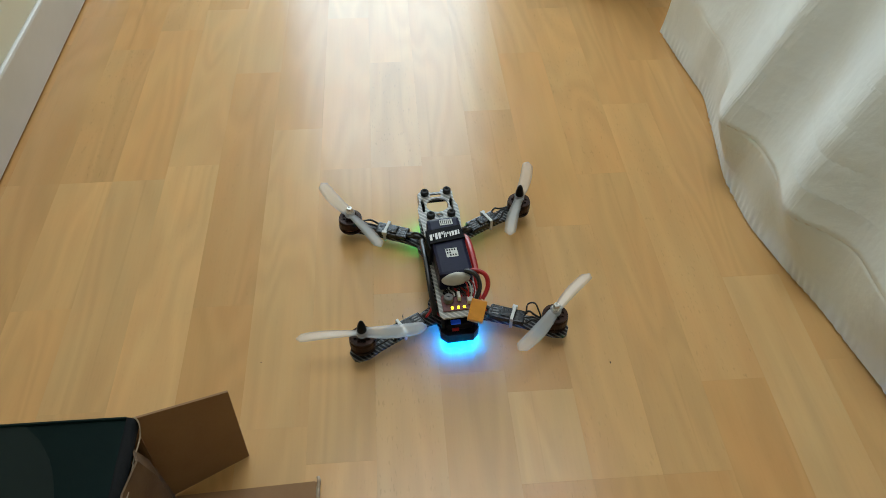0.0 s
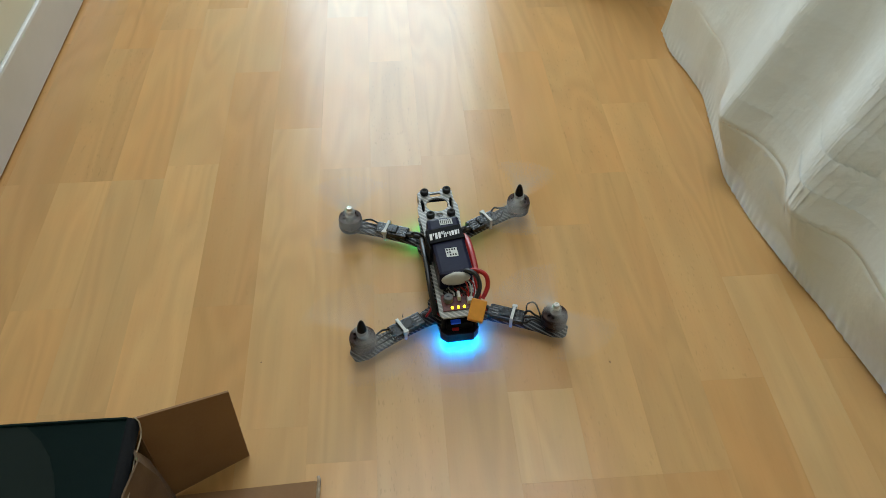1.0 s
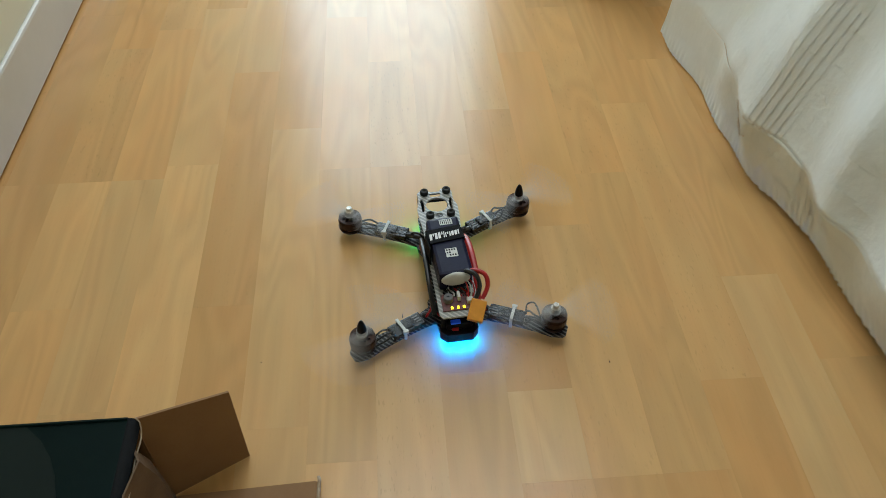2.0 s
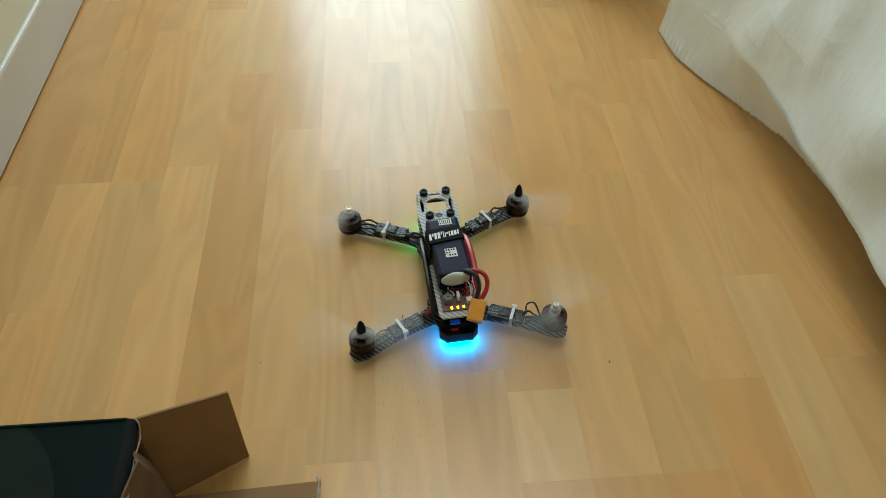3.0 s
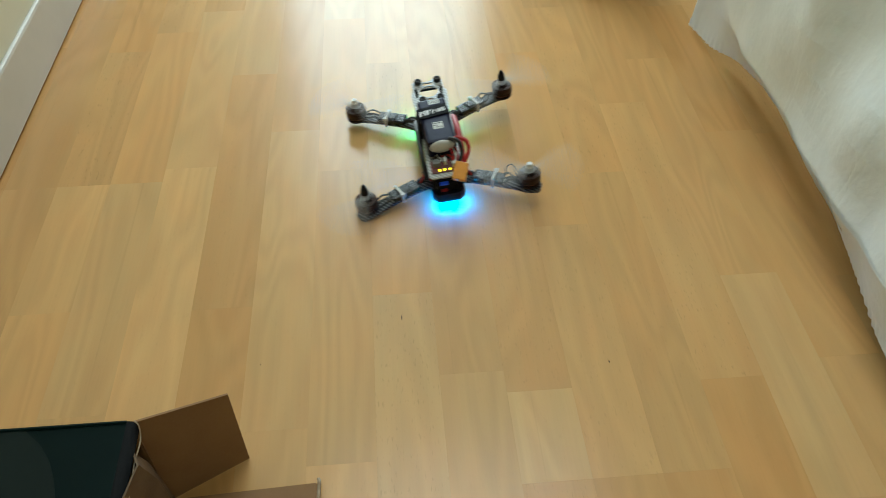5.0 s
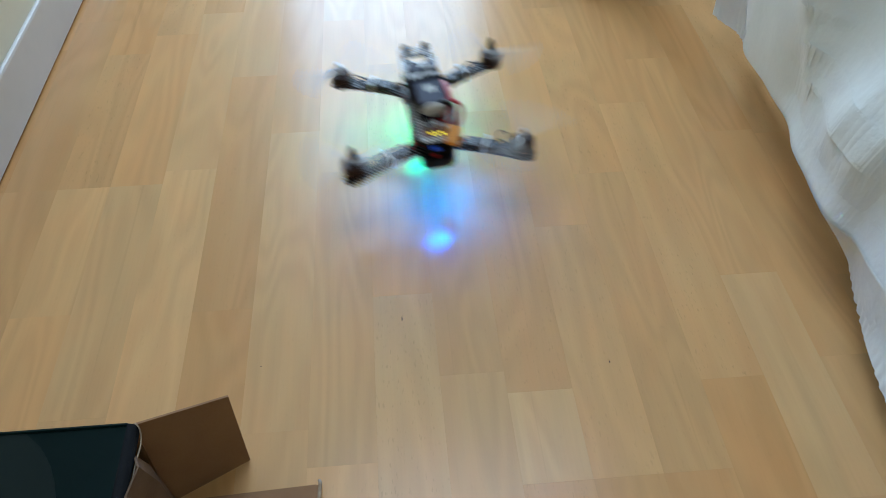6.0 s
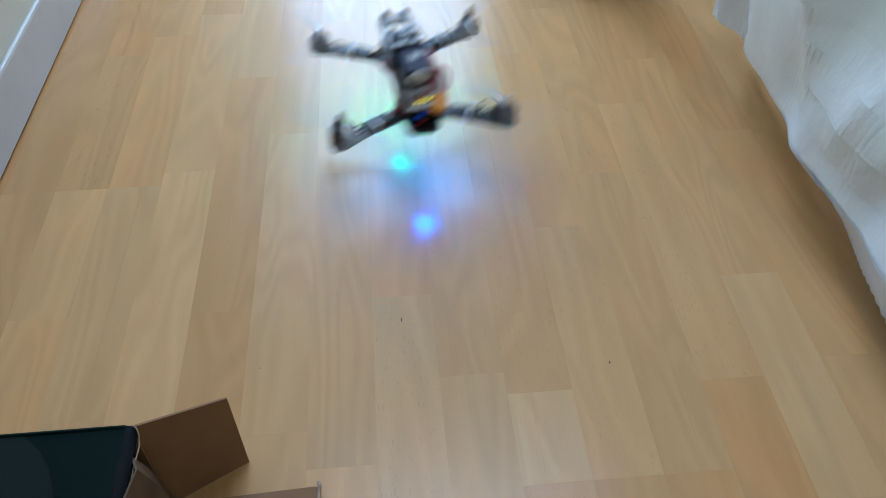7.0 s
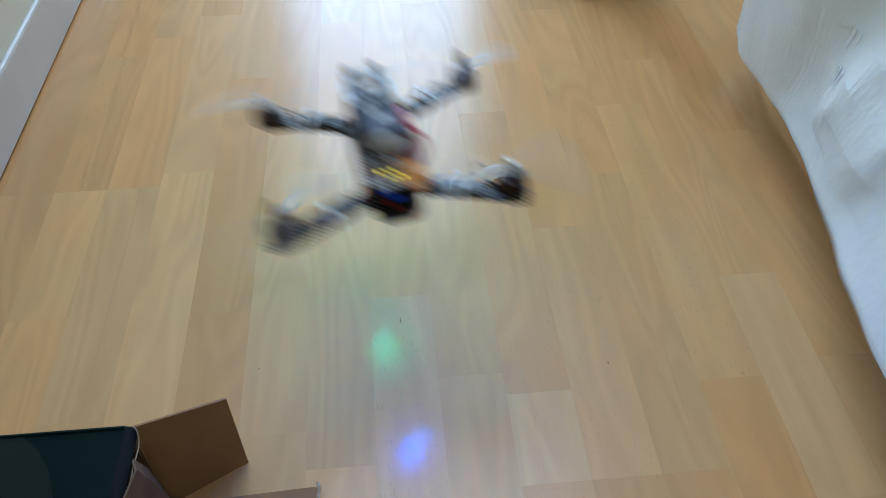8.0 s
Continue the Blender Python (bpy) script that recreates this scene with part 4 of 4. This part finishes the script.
    for x in (-0.0072, -0.0012, 0.0048):
        part("yellow_light", box((x - 0.0012, -0.0822, 0.0497), (x + 0.0012, -0.0795, 0.0513), None, 0.0004), YELLOW_LED, q, "small glowing yellow light")
    part("receiver", box((-0.013, -0.0850, 0.0206), (0.013, -0.067, 0.030), None, 0.001), BLACK_PLASTIC, q)
    part("blue_indicator", box((-0.009, -0.0860, 0.0301), (0.001, -0.081, 0.0320), None, 0.0004), glow("blue_indicator_glow", (0.02, 0.12, 1.0), 0.05), q, "small glowing blue light")
    part("red_indicator", box((-0.008, -0.0870, 0.0208), (-0.001, -0.0851, 0.0242), None, 0.0004), RED_WIRE, q)
    part("flight_board", box((-0.0165, -0.02, 0.02), (0.0165, 0.02, 0.0225), None, 0.0004), BOARD, q)
    # tail bumper with the blue strip under it
    out = [(-0.0195, -0.079), (-0.0195, -0.0845), (-0.0135, -0.0915), (0.0135, -0.0915), (0.0195, -0.0845), (0.0195, -0.079)]
    part("tail_bumper", plate(list(reversed(out)), 0.0092, 0.0205), BLACK_PLASTIC, q, "black angular tail bumper")
    for x in (-0.0085, 0.0, 0.0085):
        part("blue_light", box((x - 0.0022, -0.0862, 0.0050), (x + 0.0022, -0.0812, 0.0071), None, 0.0003), BLUE_LED, q, "glowing blue tail light")
    part("green_light", box((-0.0145, 0.059, 0.0052), (0.0045, 0.071, 0.0071), None, 0.0003), GREEN_LED, q, "glowing green nose light")
    # side looms
    for sx, mt in ((-1, BLACK_WIRE), (1, RED_WIRE)):
        part("side_lead", tube([(sx * 0.0215, 0.045, 0.022), (sx * 0.0240, 0.02, 0.042), (sx * 0.0245, -0.01, 0.050), (sx * 0.0245, -0.04, 0.044), (sx * 0.0225, -0.066, 0.024)], 0.0036 if sx > 0 else 0.0026), mt, q)
        part("side_lead", tube([(sx * 0.0225, 0.04, 0.018), (sx * 0.0225, 0.0, 0.030), (sx * 0.0225, -0.03, 0.030), (sx * 0.0235, -0.06, 0.020)], 0.0019), RED_WIRE, q)
        part("bundle", tube([(sx * 0.016, -0.050, 0.018), (sx * 0.024, -0.058, 0.019), (sx * 0.034, -0.0585, 0.0165)], 0.0032), BLACK_WIRE, q)
        part("bundle", tube([(sx * 0.016, 0.048, 0.018), (sx * 0.024, 0.053, 0.019), (sx * 0.036, 0.060, 0.0165)], 0.0032), BLACK_WIRE, q)
    props = [(propeller(q, -LX, LY, True, 1), 117.5, 0.70, 1), (propeller(q, LX, LY, False, -1), 68.3, 0.85, -1),
             (propeller(q, -LX, -LY, False, -1), 178.5, 0.75, -1), (propeller(q, LX, -LY, True, 1), 42.3, 0.83, 1)]
    return q, props


FLIGHT = [
    (0.00, 0.3363, 0.5832, 0.0000, 0.00, 0.00, 4.30),
    (1.50, 0.3363, 0.5832, 0.0000, 0.00, 0.00, 4.30),
    (2.80, 0.3363, 0.5832, 0.0000, 0.00, 0.00, 4.30),
    (3.20, 0.3363, 0.5832, 0.0000, 0.00, 0.00, 4.30),
    (3.40, 0.3198, 0.5820, 0.0075, -2.35, -2.25, 0.98),
    (3.60, 0.3004, 0.6085, 0.0050, -3.50, -0.81, 1.47),
    (3.80, 0.2836, 0.6552, 0.0047, -1.53, -0.54, 2.71),
    (4.00, 0.2707, 0.7129, 0.0099, 1.67, 0.11, 3.62),
    (4.20, 0.2676, 0.7676, 0.0232, 4.03, -0.18, 4.01),
    (4.40, 0.2722, 0.7994, 0.0279, 5.82, 1.55, 4.77),
    (4.60, 0.2916, 0.8023, 0.0119, 4.04, 2.01, 4.71),
    (4.70, 0.3070, 0.7913, 0.0063, 2.06, 0.02, 4.20),
    (5.80, 0.3898, 0.7914, 0.0247, 3.21, -8.73, 2.76),
    (6.00, 0.3332, 0.7948, 0.0576, 1.80, -1.88, 5.21),
    (6.20, 0.2688, 0.7798, 0.0769, 1.78, -0.11, 5.70),
    (6.40, 0.2213, 0.8001, 0.0471, 2.08, 4.00, 7.79),
    (6.60, 0.2121, 0.8076, 0.0186, 2.19, 4.81, 7.96),
    (6.80, 0.2396, 0.8240, 0.0254, 1.81, 4.69, 7.27),
    (7.00, 0.3141, 0.8387, 0.0778, 4.98, 1.58, 9.02),
    (7.20, 0.4065, 0.8347, 0.1170, 3.86, -4.92, 8.21),
    (7.40, 0.4725, 0.8114, 0.1064, 4.12, -12.73, 8.04),
    (7.50, 0.4812, 0.7861, 0.0768, 5.95, -16.14, 6.13),
    (7.60, 0.4695, 0.7517, 0.0308, 3.83, -14.79, 6.77),
    (7.70, 0.4330, 0.7034, 0.0041, 2.46, -4.66, 8.74),
    (7.80, 0.3973, 0.6643, 0.0371, 0.79, -10.67, 7.59),
    (7.90, 0.3431, 0.6195, 0.1042, -0.91, -5.61, 8.57),
    (8.00, 0.2817, 0.5750, 0.1794, -3.23, -3.99, 8.01),
    (8.10, 0.2230, 0.5330, 0.2520, -5.20, -2.50, 7.50),
]


def move_drone(q, props):
    walk(q, [(t, pose(x, y, z, rx, ry, rz)) for t, x, y, z, rx, ry, rz in FLIGHT])
    for p, a0, start, handed in props:
        x, y = p.location.x, p.location.y
        rows, a = [(0.0, pose(x, y, 0.0345, 0, 0, a0))], a0
        first = int(start * FPS)
        rows.append((first / FPS, pose(x, y, 0.0345, 0, 0, a0)))
        for k in range(first + 1, int(8 * FPS) + 7):
            a += handed * min(86.0, 12.0 * (k - first))
            rows.append((k / FPS, pose(x, y, 0.0345, 0, 0, a)))
        walk(p, rows)


# ---- laminate strips, each a piece of the floor ----
STRIP = 0.064
# strip ends by column, where boards and printed strips meet
ENDS = {-4: [0.45, 0.777, 1.10], -3: [0.40, 0.777, 1.18], -2: [0.572, 0.777, 1.08], -1: [0.44, 0.777, 1.13], 0: [0.40, 0.801, 1.19], 1: [0.564, 1.005, 1.30], 2: [0.41, 0.867, 1.22],
        3: [0.37, 0.781, 1.15], 4: [0.569, 0.781, 1.02], 5: [0.46, 0.798, 1.2], 6: [0.337, 0.434, 0.892, 1.25], 7: [0.337, 0.66, 1.032], 8: [0.337, 0.75, 1.16],
        9: [0.433, 0.894, 1.2], 10: [0.30, 0.567, 1.0], 11: [0.45, 0.82, 1.15]}
# tones from the near end of each column: darker below 1, paler above
# columns -4 and -3 also have the contact shade by the skirting painted in
TONES = {-4: [0.86, 0.84, 0.84, 0.86], -3: [0.92, 0.88, 0.86, 0.84], -2: [1.0, 1.06, 0.91, 0.9], -1: [1.0, 1.04, 0.97, 0.96], 0: [1.02, 1.10, 0.97, 0.97], 1: [0.92, 0.92, 1.06, 0.97], 2: [1.0, 1.02, 0.98, 0.95],
         3: [1.1, 1.02, 1.04, 1.12], 4: [1.04, 0.96, 1.03, 1.1], 5: [1.0, 0.98, 1.03, 1.08], 6: [0.93, 1.1, 0.92, 1.03, 1.0], 7: [0.88, 0.99, 0.98, 1.0], 8: [0.96, 0.92, 0.97, 0.96],
         9: [0.90, 1.04, 0.93, 0.95], 10: [1.0, 1.08, 0.98, 0.96], 11: [1.0, 0.98, 0.92, 0.92]}


def strip_mesh(w, length):
    bm = bmesh.new()
    c = 0.00005
    lo = [bm.verts.new(p) for p in ((0.00001, 0.00001, -0.008), (w - 0.00001, 0.00001, -0.008), (w - 0.00001, length - 0.00001, -0.008), (0.00001, length - 0.00001, -0.008))]
    mid = [bm.verts.new((v.co.x, v.co.y, -0.00004)) for v in lo]
    top = [bm.verts.new(p) for p in ((c, c, 0), (w - c, c, 0), (w - c, length - c, 0), (c, length - c, 0))]
    bm.faces.new(top)
    for a, b in ((lo, mid), (mid, top)):
        for i in range(4):
            bm.faces.new((a[i], a[(i + 1) % 4], b[(i + 1) % 4], b[i]))
    mesh = bpy.data.meshes.new("floor_strip")
    bm.to_mesh(mesh)
    bm.free()
    mesh.materials.append(BEECH)
    return mesh


def lay_floor(floor):
    rng = random.Random(11)
    bm, x = bmesh.new(), 24 * STRIP
    while x < X1:
        y = Y0 - rng.uniform(0, 0.4)
        while y < Y1:
            n = y + rng.uniform(0.3, 0.45)
            add_box(bm, (x + 0.0001, max(y, Y0) + 0.0001, -0.008), (min(x + STRIP, X1) - 0.0001, min(n, Y1) - 0.0001, 0))
            y = n
        x += STRIP
    tagged(part("floor_rest", bm, BEECH, floor), kind="stuff")
    for c in range(-4, 24):
        x0 = max(X0 - 0.004, c * STRIP)
        x1 = (c + 1) * STRIP
        if x1 - x0 < 0.003:
            continue
        ends = list(ENDS.get(c, [0.3 + rng.random() * 0.4, 0.8 + rng.random() * 0.3]))
        tones = list(TONES.get(c, []))
        ys, y = list(ends), ends[0]
        before = 0
        while y > Y0:
            y -= rng.uniform(0.28, 0.45)
            ys.insert(0, max(y, Y0))
            before += 1
        y = ends[-1]
        while y < Y1:
            y += rng.uniform(0.28, 0.45)
            ys.append(min(y, Y1))
        for k, (a, b) in enumerate(zip(ys, ys[1:])):
            if b - a < 0.01:
                continue
            i = k - before + 1
            tone = tones[i] if 0 <= i < len(tones) else rng.uniform(0.9, 1.08)
            tone = 1 + (tone - 1) * 0.85
            ob = new("floor_strip", strip_mesh(x1 - x0, b - a))
            ob.location = (x0, a, 0)
            ob.parent = floor
            warm = rng.uniform(-0.045, 0.045) - (tone - 1) * 0.6
            ob.color = (tone * (1 + 0.4 * warm), tone * (1 - 0.5 * warm), tone * (1 - 1.6 * warm), 1)


floor_ob = build_room()
sheet_panels = build_bed()
build_box()
build_shade_stool()
for x, y, r, k in ((0.1424, 0.4866, 0.0007, 1.0), (0.2862, 0.5356, 0.0006, 6.0), (0.4914, 0.4620, 0.0006, 3.0)):
    crumb(x, y, r, k)
drone, propellers = build_drone()
lay_floor(floor_ob)


def motions():
    move_sheet(sheet_panels)
    move_drone(drone, propellers)


motions()
